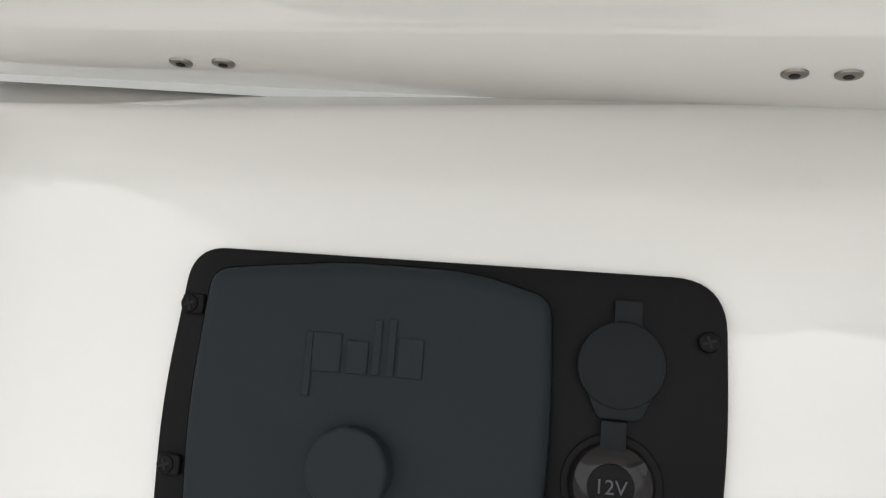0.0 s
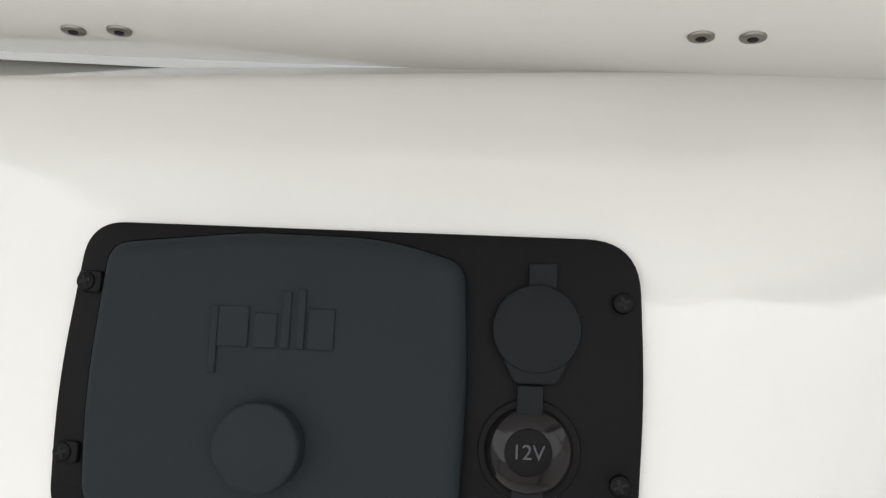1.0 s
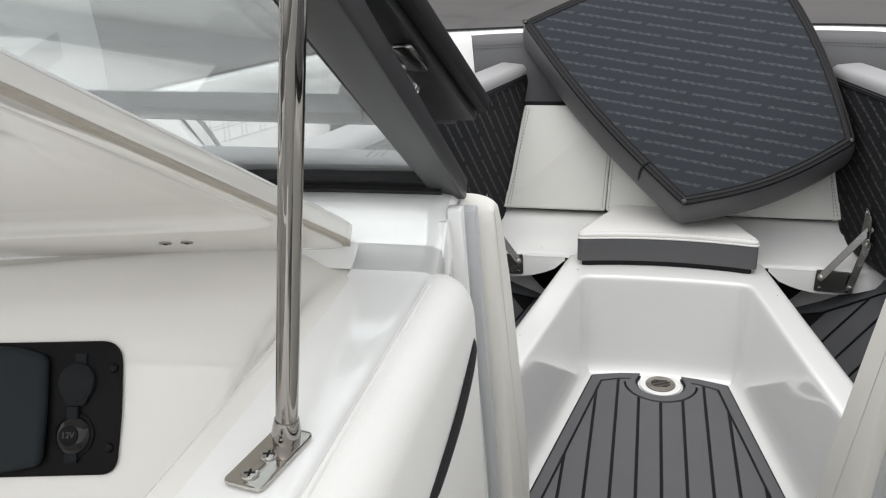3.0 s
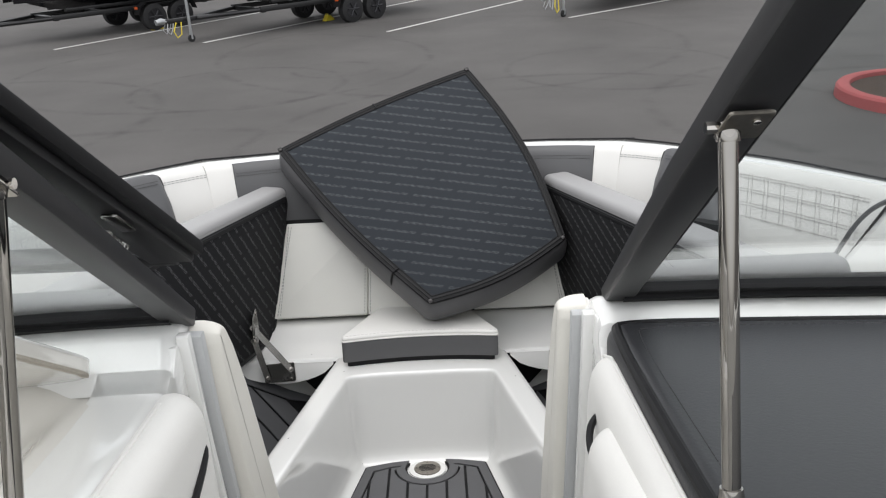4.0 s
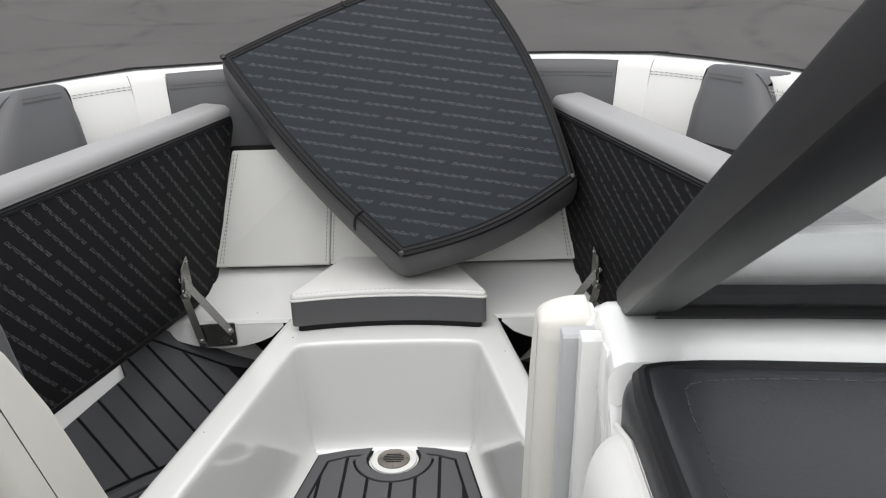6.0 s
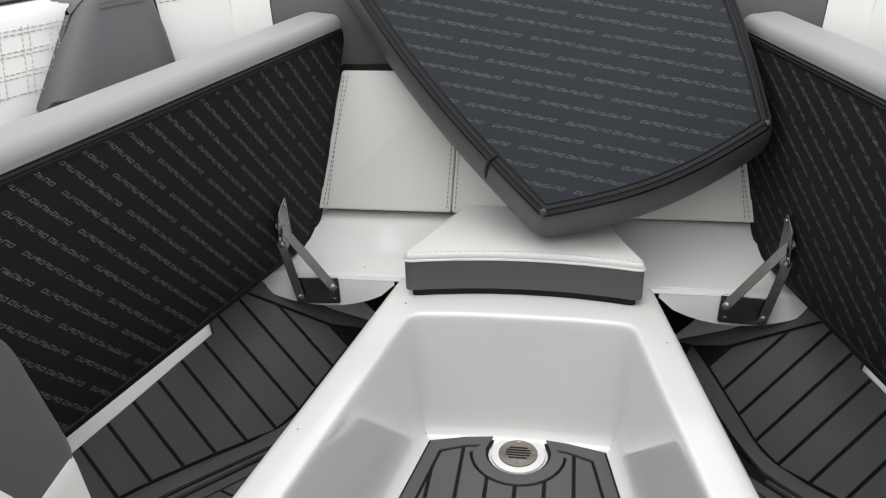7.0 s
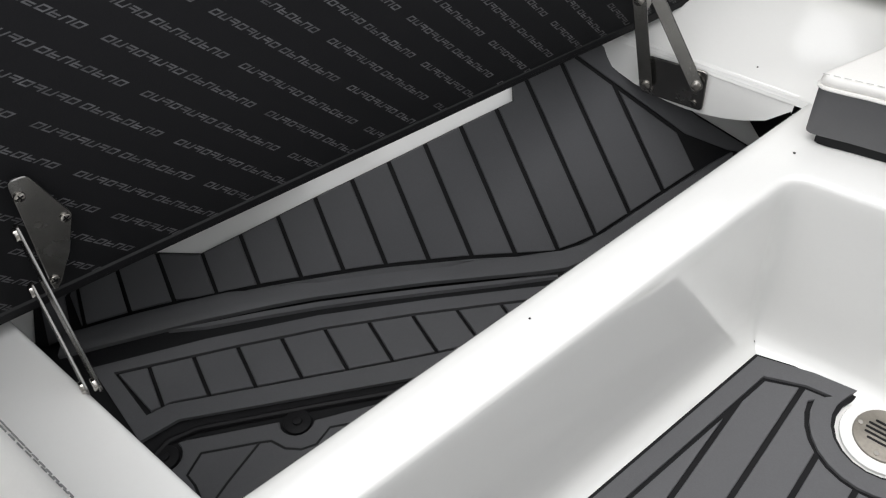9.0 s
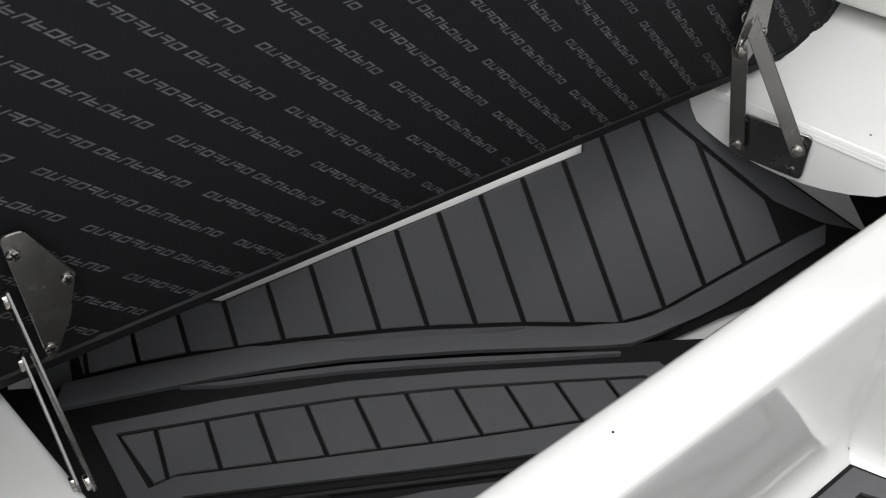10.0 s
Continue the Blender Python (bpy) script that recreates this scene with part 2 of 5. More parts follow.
def tube(points, r, seg=8, caps=True, closed=False):
    """A round bar along the points."""
    pts = [Vector(p) for p in points]
    bm = bmesh.new()
    rings, n = [], len(pts)
    ref = None
    for i, p in enumerate(pts):
        a = pts[i - 1] if (i > 0 or closed) else p
        b = pts[(i + 1) % n] if (i < n - 1 or closed) else p
        d = (b - a).normalized()
        if ref is None:
            ref = d.orthogonal().normalized()
        ref = (ref - d * ref.dot(d)).normalized()
        s = d.cross(ref)
        rr = r[i] if isinstance(r, (list, tuple)) else r
        rings.append([bm.verts.new(p + rr * (math.cos(2 * math.pi * k / seg) * ref + math.sin(2 * math.pi * k / seg) * s)) for k in range(seg)])
    for i in range(n if closed else n - 1):
        A, B = rings[i], rings[(i + 1) % n]
        for k in range(seg):
            bm.faces.new((A[k], A[(k + 1) % seg], B[(k + 1) % seg], B[k]))
    if caps and not closed:
        bm.faces.new(rings[0][::-1])
        bm.faces.new(rings[-1])
    return bm


def sheet(rows, thick=0.0, closed=False):
    """A skin through rows of points, all of one length; thick gives it a back."""
    bm = bmesh.new()
    grid = [[bm.verts.new(p) for p in row] for row in rows]
    for a, b in zip(grid, grid[1:]):
        m = len(a)
        for k in range(m if closed else m - 1):
            bm.faces.new((a[k], a[(k + 1) % m], b[(k + 1) % m], b[k]))
    if thick:
        bmesh.ops.recalc_face_normals(bm, faces=bm.faces[:])
        bmesh.ops.solidify(bm, geom=bm.faces[:], thickness=thick)
    return bm


def join(*bms):
    out = bmesh.new()
    for b in bms:
        me = bpy.data.meshes.new("joined")
        b.to_mesh(me)
        b.free()
        out.from_mesh(me)
        bpy.data.meshes.remove(me)
    return out


def box(x0, x1, y0, y1, z0, z1, bevel=0.0, seg=2):
    bm = bmesh.new()
    bmesh.ops.create_cube(bm, size=1, matrix=Matrix.LocRotScale(((x0 + x1) / 2, (y0 + y1) / 2, (z0 + z1) / 2), None, (x1 - x0, y1 - y0, z1 - z0)))
    if bevel:
        bmesh.ops.bevel(bm, geom=bm.edges[:], offset=bevel, segments=seg, profile=0.5, affect="EDGES")
    return bm


def disc(r, h, seg=24, bevel=0.0, bseg=2, r2=None):
    bm = bmesh.new()
    bmesh.ops.create_cone(bm, cap_ends=True, segments=seg, radius1=r, radius2=r2 if r2 is not None else r, depth=h, matrix=Matrix.Translation((0, 0, h / 2)))
    if bevel:
        rim = [e for e in bm.edges if all(abs(v.co.z - h) < 1e-6 for v in e.verts)]
        bmesh.ops.bevel(bm, geom=rim, offset=bevel, segments=bseg, profile=0.5, affect="EDGES")
    return bm


def flip(bm):
    """The mirror image across the boat's middle line."""
    bm.transform(Matrix.Diagonal((-1, 1, 1, 1)))
    bmesh.ops.reverse_faces(bm, faces=bm.faces[:])
    return bm


def side(bm, s):
    return bm if s < 0 else flip(bm)


def clip(poly, a, b):
    """The part of the polygon to the left of the line from a to b."""
    out = []
    n = len(poly)
    f = lambda p: (b[0] - a[0]) * (p[1] - a[1]) - (b[1] - a[1]) * (p[0] - a[0])
    for i in range(n):
        p, q = poly[i], poly[(i + 1) % n]
        fp, fq = f(p), f(q)
        if fp >= 0:
            out.append(p)
        if fp * fq < 0:
            s = fp / (fp - fq)
            out.append((p[0] + s * (q[0] - p[0]), p[1] + s * (q[1] - p[1])))
    return out


def screw_head(r=0.005, h=0.002):
    """A countersunk cross-head screw; the dark of its cross slot is painted as two raised black bars."""
    bm = disc(r, h, 16, bevel=h * 0.5)
    for a in (0, 90):
        bar = on(box(-r * 0.62, r * 0.62, -r * 0.13, r * 0.13, h * 0.98, h * 1.12), pose(0, 0, 0, 0, 0, a + 20))
        for f in bar.faces:
            f.material_index = 1
        bm = join(bm, bar)
    return bm


# ---- ground ----
ASPHALT = made("asphalt", (0.092, 0.087, 0.084), 0.85, spec=0.35, scale=60, amount=0.35, big=0.45, big_amount=0.38, bump=0.6, depth=0.006)
LINE = made("road paint", (0.55, 0.54, 0.52), 0.8, scale=40, amount=0.2, big=2, big_amount=0.15, bump=0.2, depth=0.002)
GROUND_Z = -1.35
bm = bmesh.new()
bmesh.ops.create_grid(bm, x_segments=8, y_segments=8, size=400)
# dark arcs where tyres have turned
gm = ASPHALT
gbsdf = gm.node_tree.nodes["Principled BSDF"]
gco = node(gm, "ShaderNodeTexCoord")
tone = gbsdf.inputs["Base Color"].links[0].from_socket
scuff = node(gm, "ShaderNodeTexNoise", Scale=1.7, Detail=5.0, Roughness=0.7)
link(gm, gco.outputs["Object"], scuff.inputs["Vector"])
for cx, cy, rad, wid, dark in ((-3.2, 12.4, 1.75, 0.11, 0.34), (-3.9, 14.6, 3.9, 0.12, 0.3), (-1.7, 13.6, 0.75, 0.09, 0.3), (6.6, 8.6, 2.9, 0.16, 0.32), (6.5, 8.9, 3.6, 0.14, 0.24), (0.4, 15.6, 4.6, 0.14, 0.26), (1.8, 7.9, 4.2, 0.13, 0.3), (-7.5, 10.5, 3.4, 0.14, 0.28), (3.2, 12.6, 1.9, 0.1, 0.26), (-4.0, 4.0, 5.6, 0.16, 0.26)):
    dist = node(gm, "ShaderNodeVectorMath")
    dist.operation = "DISTANCE"
    flatten = node(gm, "ShaderNodeMapping")
    flatten.inputs["Scale"].default_value = (1, 1, 0)
    link(gm, gco.outputs["Object"], flatten.inputs[0])
    link(gm, flatten.outputs[0], dist.inputs[0])
    dist.inputs[1].default_value = (cx, cy, 0)
    off = node(gm, "ShaderNodeMath")
    off.operation, off.inputs[1].default_value = "SUBTRACT", rad
    link(gm, dist.outputs["Value"], off.inputs[0])
    away = node(gm, "ShaderNodeMath")
    away.operation = "ABSOLUTE"
    link(gm, off.outputs[0], away.inputs[0])
    band = node(gm, "ShaderNodeMapRange")
    band.inputs["From Min"].default_value, band.inputs["From Max"].default_value = wid, 0.0
    band.inputs["To Min"].default_value, band.inputs["To Max"].default_value = 0.0, dark
    link(gm, away.outputs[0], band.inputs["Value"])
    patch = node(gm, "ShaderNodeMapRange")
    patch.inputs["From Min"].default_value, patch.inputs["From Max"].default_value = 0.40, 0.62
    link(gm, scuff.outputs["Fac"], patch.inputs["Value"])
    amt = node(gm, "ShaderNodeMath")
    amt.operation = "MULTIPLY"
    link(gm, band.outputs[0], amt.inputs[0])
    link(gm, patch.outputs[0], amt.inputs[1])
    dim = node(gm, "ShaderNodeMath")
    dim.operation, dim.inputs[0].default_value = "SUBTRACT", 1.0
    link(gm, amt.outputs[0], dim.inputs[1])
    mulc = node(gm, "ShaderNodeVectorMath")
    mulc.operation = "SCALE"
    link(gm, tone, mulc.inputs[0])
    link(gm, dim.outputs[0], mulc.inputs["Scale"])
    tone = mulc.outputs[0]
link(gm, tone, gbsdf.inputs["Base Color"])
ground = tagged(new("ground", mesh_of("ground", bm, ASPHALT)), "grey asphalt parking lot with tyre scuffs", "ground", kind="structure")
ground.location = (0, 0, GROUND_Z)

# ---- the boat's moulding ----
deck = thing("deck", (0, 0, 0), "glossy white fibreglass bow deck with a sunken footwell", "deck", kind="structure")


def rim_x(y):
    return 0.19 + (0.16 - y) * 0.18


left = [(-rim_x(y), y) for y in (-0.72, -0.6, -0.5, -0.4, -0.3, -0.2, -0.1, 0.0, 0.08)]
corner = rounded([(-rim_x(0.08), 0.08), (-0.1875, 0.164), (-0.1, 0.170)], [0, 0.035, 0], 6)[1:-1]
front = [(x, 0.172 - 0.1 * x * x) for x in (-0.1, -0.05, 0.0)]
half = left + corner + front
rim = half + [(-x, y) for x, y in half[-2::-1]]
profile = [(0.03, 0.245), (0.005, 0.245), (0.0015, 0.2447), (-0.0012, 0.2437), (-0.0032, 0.2415), (-0.0044, 0.2375), (-0.0052, 0.231), (-0.0058, 0.22), (-0.012, 0.07), (-0.0155, 0.040), (-0.019, 0.022), (-0.026, 0.008), (-0.036, 0.0015), (-0.046, 0.0)]
rows = []
for i, p in enumerate(rim):
    a, b = Vector(rim[max(i - 1, 0)]), Vector(rim[min(i + 1, len(rim) - 1)])
    t = (b - a).normalized()
    out = Vector((-t.y, t.x))
    rows.append([(p[0] + out.x * o, p[1] + out.y * o, z) for o, z in profile])
part("footwell", sheet(rows), GEL, deck)
part("floor_pan", on(slab([(-0.30, -2.6), (0.30, -2.6), (0.36, -0.75), (0.2, 0.19), (-0.2, 0.19), (-0.36, -0.75)], 0.0285), pose(0, 0, -0.03)), GEL, deck)
# the flat rims beside the footwell, rounded over into the lockers
for s in (-1, 1):
    part("rim", side(sheet([[(-(rim_x(y) + o * 1.016), y, z) for o, z in ((0.030, 0.245), (0.040, 0.245), (0.048, 0.2447), (0.055, 0.2425), (0.060, 0.237), (0.062, 0.228), (0.062, 0.0))] for y in (-0.72, -0.5, -0.3, -0.1, 0.1, 0.2, 0.286)]), s), GEL, deck)
ox = lambda y: rim_x(y) + 0.046
bm = slab([(-ox(0.08), 0.08), (-0.226, 0.08), (-0.214, 0.165), (-0.18, 0.185), (0.18, 0.185), (0.214, 0.165), (0.226, 0.08), (ox(0.08), 0.08), (ox(0.30), 0.30), (-ox(0.30), 0.30)], 0.03, 0.0)
part("step", on(bm, pose(0, 0, 0.2148)), GEL, deck)
fore = [(0.283, 0.236), (0.287, 0.243), (0.295, 0.2445), (0.33, 0.2475), (0.37, 0.262), (0.41, 0.282), (0.44, 0.294), (0.50, 0.298)]
part("foredeck", sheet([[(x, y, z) for x in np.linspace(-0.62, 0.62, 15)] for y, z in fore]), GEL, deck)
for s in (-1, 1):
    # the lip that hangs down at the front of each locker
    lip = []
    for k in range(13):
        x = -0.238 - 0.30 * k / 12
        drop = 0.012 + 0.05 * math.sin(math.pi * min(1, (k / 12) * 1.1)) ** 0.6 if k < 11 else 0.03
        lip.append([(x, 0.292, 0.2445), (x, 0.285, 0.240), (x, 0.281, 0.225), (x, 0.277, 0.243 - drop), (x, 0.283, 0.240 - drop)])
    part("lip", side(sheet(lip), s), GEL, deck)
    outer = [(-0.62, 0.33), (-0.80, -0.455), (-1.06, -0.455), (-0.96, -0.1), (-0.84, 0.17), (-0.71, 0.40), (-0.60, 0.52), (-0.55, 0.45)]
    part("side_deck", side(on(slab(outer, 0.012, 0.003), pose(0, 0, 0.231)), s), GEL, deck)
    back = [(-0.322, -0.455), (-1.06, -0.455), (-1.12, -0.80), (-0.30, -0.80)]
    part("rear_deck", side(on(slab(rounded(back, [0.02, 0, 0, 0]), 0.016, 0.006, 3), pose(0, 0, 0.228)), s), GEL, deck)
    part("bulkhead", side(box(-1.0, -0.3, -0.475, -0.458, -0.02, 0.229), s), GEL, deck)

# small chips and specks of dirt on the moulding
for x, y, r in ((-0.199, 0.192, 0.0016), (0.236, 0.11, 0.0013), (-0.285, -0.16, 0.0011), (-0.30, 0.315, 0.0012)):
    part("chip", on(disc(r, 0.0004, 8), pose(x, y, 0.2451 if y < 0.3 else 0.2463)), RUBBER, deck, "small dark chip")

# ---- lockers under the bow seats ----
D, N = Vector((0.6816, 0.7317, 0)), Vector((-0.7317, 0.6816, 0))
UP = (N + Vector((0, 0, 1.5))).normalized()
SIDE = plane((-0.433, 0.131, 0.0), D, UP)                                # the sloping hull side; its z points inboard


def floor_pt(d, i):
    p = Vector((-0.433, 0.131, 0)) + D * d - N * i
    return (p.x, p.y)


def groove(d):
    """Height up the hull side of the groove along the foot of the planks."""
    return float(np.interp(d, (-0.66, -0.587, -0.527, -0.468, -0.409, -0.295, -0.239, -0.127, -0.069, -0.01, 0.042, 0.138, 0.23), (-0.024, -0.012, -0.005, 0.001, 0.006, 0.011, 0.012, 0.009, 0.005, 0.001, 0.017, 0.066, 0.112)))


def skirt(d):
    """The lower edge of the border, where it laps out on the floor."""
    return float(np.interp(d, (-0.67, -0.489, -0.40, -0.34, -0.192, -0.042, 0.0, 0.06, 0.12, 0.24), (-0.053, -0.031, -0.0235, -0.020, -0.019, -0.023, -0.022, -0.005, 0.022, 0.088)))


def fold(d, h, z):
    """A place on the mat: up the hull side, or, below its foot, out on the floor."""
    return SIDE @ Vector((d, h, z)) if h >= 0 else Vector((*floor_pt(d, -1.45 * h), z))


for s in (-1, 1):
    locker = thing("locker_liner", (0.55 * s, 0, 0), "white fibreglass locker liner under the raised seat", "locker", "bow lockers", "structure")
    part("hull_side", side(on(slab([(-0.75, -0.06), (0.34, -0.06), (0.34, 0.42), (-0.75, 0.42)], 0.006), SIDE @ pose(0, 0, -0.014)), s), GEL, locker)
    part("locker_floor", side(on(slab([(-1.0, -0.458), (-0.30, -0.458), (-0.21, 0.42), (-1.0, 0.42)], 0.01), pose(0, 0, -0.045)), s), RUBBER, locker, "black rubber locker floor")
    # the dark under the foredeck is put into this front panel's black
    part("front_wall", side(box(-0.70, -0.205, 0.385, 0.40, -0.01, 0.242), s), RUBBER, locker, "black panel for the dark front of the locker")
    lining = thing("locker_mat", (0.55 * s, 0, 0), "grey foam mat with plank grooves lining the bow locker, toned darker", "mat", "locker mats")
    # on the hull side: a border, then planks between black grooves
    edge = [(-0.72, -0.042), (0.005, -0.042), (0.11, 0.0), (0.24, 0.045), (0.30, 0.085), (0.19, 0.165), (0.10, 0.244), (0.04, 0.290), (-0.045, 0.31), (-0.052, 0.209), (-0.125, 0.184), (-0.215, 0.152), (-0.316, 0.117), (-0.42, 0.080), (-0.485, 0.057), (-0.545, 0.066), (-0.70, 0.10)]
    part("backing", side(on(slab(edge, 0.007), SIDE @ pose(0, 0, -0.008)), s), RUBBER, lining, "black rubber backing")
    part("border", side(sheet([[fold(d, h, z) for h, z in ((groove(d) - 0.003, 0.0), (groove(d) - 0.003, 0.0042), (groove(d) - 0.004, 0.005), (groove(d) * 0.7 + skirt(d) * 0.3, 0.005), (groove(d) * 0.3 + skirt(d) * 0.7, 0.005), (skirt(d) + 0.001, 0.005), (skirt(d), 0.0042), (skirt(d), -0.002))] for d in np.linspace(-0.665, 0.235, 31)]), s), FOAM_DARK, lining)
    part("border", side(on(slab([(-0.700, -0.04), (-0.669, -0.03), (-0.668, 0.022), (-0.641, 0.050), (-0.641, 0.078), (-0.70, 0.088)], 0.005, 0.001), SIDE), s), FOAM_DARK, lining)
    part("border", side(on(slab([(0.230, 0.112), (0.275, 0.100), (0.192, 0.160), (0.103, 0.237), (0.05, 0.284), (0.0, 0.315), (0.0, 0.286), (0.031, 0.262), (0.090, 0.211), (0.172, 0.141)], 0.005, 0.001), SIDE), s), FOAM_DARK, lining)
    field = [(d, groove(d) + 0.003) for d in np.linspace(-0.645, 0.222, 30)] + [(0.166, 0.139), (0.086, 0.208), (0.027, 0.259), (-0.002, 0.284), (-0.047, 0.300), (-0.052, 0.209), (-0.125, 0.184), (-0.215, 0.152), (-0.316, 0.117), (-0.42, 0.080), (-0.485, 0.057), (-0.545, 0.066), (-0.636, 0.066), (-0.660, 0.024)]
    for k in range(-12, 4):
        lines = []
        for j in (k, k + 1):
            lines.append((0.0577 * j - 0.009, 0.33 + 0.0185 * j))
        (d0, lean0), (d1, lean1) = lines
        # right of the near groove, left of the far one
        piece = clip(field, (d0 + 0.003 - lean0, 1), (d0 + 0.003, 0))
        piece = clip(piece, (d1 - 0.003, 0), (d1 - 0.003 - lean1, 1))
        if len(piece) > 2:
            bm = slab(piece, 0.005, 0.001, 1)
            for v in bm.verts:
                v.co = fold(*v.co)
            part("plank", side(bm, s), FOAM_DARK, lining)
    # the raised bead that runs in the channel below the border
    bead = [(-0.53, 0.0530, 0.0550), (-0.48, 0.0485, 0.0570), (-0.41, 0.0415, 0.0515), (-0.337, 0.0365, 0.0470), (-0.265, 0.0355, 0.0455), (-0.193, 0.0360, 0.0455), (-0.10, 0.0380, 0.0465), (-0.02, 0.0410, 0.0460)]
    part("bead", side(sheet([[(*floor_pt(d, i0), -0.002), (*floor_pt(d, i0 + 0.001), 0.003), (*floor_pt(d, i1 - 0.001), 0.003), (*floor_pt(d, i1), -0.002)] for d, i0, i1 in bead]), s), FOAM_DARK, lining)
    # on the floor: a strip of short planks and the rear mat with its cut-outs
    part("backing", side(on(slab([floor_pt(*q) for q in [(-0.72, 0.058), (-0.15, 0.040), (0.04, 0.026), (0.17, 0.03), (0.17, 0.10), (0.0, 0.20), (-0.45, 0.42), (-0.72, 0.36)]], 0.030), pose(0, 0, -0.032)), s), RUBBER, lining, "black rubber backing")

    def ring(a, b, h):
        bm = bmesh.new()
        pa, pb = [Vector((*floor_pt(*q), 0)) for q in a], [Vector((*floor_pt(*q), 0)) for q in b]
        for i in range(len(a)):
            j = (i + 1) % len(a)
            f = bm.faces.new([bm.verts.new(v) for v in (pa[i], pa[j], pb[j], pb[i])])
        bmesh.ops.remove_doubles(bm, verts=bm.verts[:], dist=1e-5)
        top = bmesh.ops.extrude_face_region(bm, geom=bm.faces[:])
        bmesh.ops.translate(bm, verts=[v for v in top["geom"] if isinstance(v, bmesh.types.BMVert)], vec=(0, 0, h))
        return bm

    strip8 = [(-0.618, 0.102), (-0.477, 0.078), (-0.337, 0.0625), (-0.194, 0.059), (-0.065, 0.060), (0.02, 0.062), (0.05, 0.10), (0.02, 0.16), (-0.24, 0.180), (-0.501, 0.195), (-0.543, 0.219)]
    inner = [(-0.589, 0.1135), (-0.441, 0.095), (-0.329, 0.0835), (-0.214, 0.079), (-0.10, 0.079), (0.0, 0.080), (0.022, 0.10), (0.0, 0.130), (-0.24, 0.152), (-0.515, 0.172), (-0.540, 0.184)]
    part("border", side(ring(strip8, inner, 0.005), s), FOAM_DARK, lining)
    shrunk = [(-0.583, 0.1170), (-0.441, 0.0985), (-0.329, 0.087), (-0.214, 0.0825), (-0.10, 0.0825), (-0.002, 0.0835), (0.017, 0.10), (-0.002, 0.126), (-0.24, 0.148), (-0.513, 0.168), (-0.536, 0.178)]
    for k in range(-11, 1):
        d0, d1 = 0.057 * k - 0.02, 0.057 * (k + 1) - 0.02
        piece = clip(shrunk, (d0 + 0.0025 + 0.39, 1), (d0 + 0.0025, 0))
        piece = clip(piece, (d1 - 0.0025, 0), (d1 - 0.0025 + 0.39, 1))
        if len(piece) > 2:
            part("plank", side(on(slab([floor_pt(*q) for q in piece][::-1], 0.005, 0.001, 1), pose(0, 0, 0)), s), FOAM_DARK, lining)
    # the rear mat is cut out round two bolts
    bolts = ((-0.513, 0.243), (-0.363, 0.2175))
    notch = lambda c, r, a0, a1: [(c[0] + r * math.cos(radians(a)), c[1] + r * math.sin(radians(a))) for a in np.linspace(a0, a1, 9)]
    rear = notch(bolts[0], 0.021, 95, -48) + [(-0.49, 0.2250)] + notch(bolts[1], 0.0205, 182, 8) + [(-0.254, 0.207), (-0.10, 0.195), (0.0, 0.17), (-0.06, 0.225), (-0.40, 0.40), (-0.52, 0.36)]
    part("border", side(on(slab([floor_pt(*q) for q in rear][::-1], 0.005, 0.001, 1), pose(0, 0, 0)), s), FOAM_DARK, lining)
    for g in ([(-0.471, 0.245), (-0.484, 0.271), (-0.474, 0.285), (-0.45, 0.34)], [(-0.471, 0.245), (-0.405, 0.241), (-0.392, 0.241), (-0.376, 0.253), (-0.358, 0.257), (-0.341, 0.253), (-0.325, 0.233), (-0.266, 0.229), (-0.05, 0.21)], [(-0.405, 0.241), (-0.439, 0.287), (-0.46, 0.32)], [(-0.338, 0.254), (-0.341, 0.262), (-0.374, 0.291), (-0.40, 0.32)]):
        part("groove", side(tube([(*floor_pt(*q), 0.0040) for q in g], 0.0021, 6), s), RUBBER, lining, "black mat groove")
    part("lip", side(tube([(*floor_pt(*q), 0.0) for q in ((-0.527, 0.30), (-0.529, 0.262), (-0.527, 0.240), (-0.511, 0.221), (-0.479, 0.209), (-0.342, 0.199), (-0.241, 0.193), (-0.1, 0.184))], 0.0045, 8), s), RUBBER, lining, "rolled rubber lip")
    for q in bolts:
        x, y = floor_pt(*q)
        b = part("bolt", side(on(disc(0.0165, 0.004, 24, 0.0015), pose(x, y, -0.001)), s), RUBBER, lining, "black rubber-capped bolt")
        part("cap", side(on(disc(0.006, 0.003, 14, 0.001), pose(x, y, 0.003)), s), RUBBER, b)

# ---- footwell mat and drain ----
mat_thing = thing("footwell_mat", (0, 0, 0), "grey foam footwell mat with black plank grooves", "mat")
XC, YC = 0.004, 0.105


def mat_outline(inset, r):
    """The mat's outline, drawn in by inset; r is the radius of the cut-out round the drain."""
    xs = lambda y: 0.155 + (0.128 - y) * 0.186 - inset
    yf = lambda x: 0.150 - 0.95 * x * x - inset
    pts = [(-xs(-1.4), -1.4), (-xs(0.125 - inset), 0.125 - inset)]
    x0 = r * 0.82
    pts += [(-0.09, yf(0.09)), (XC - x0, yf(x0))]
    a0 = math.atan2(yf(x0) - YC, -x0)
    a1 = math.atan2(yf(x0) - YC, x0)
    for k in range(1, 16):
        a = a0 + (2 * math.pi + a1 - a0) * k / 16
        pts.append((XC + r * math.cos(a), YC + r * math.sin(a)))
    pts += [(XC + x0, yf(x0)), (0.09, yf(0.09)), (xs(0.125 - inset), 0.125 - inset), (xs(-1.4), -1.4)]
    return pts


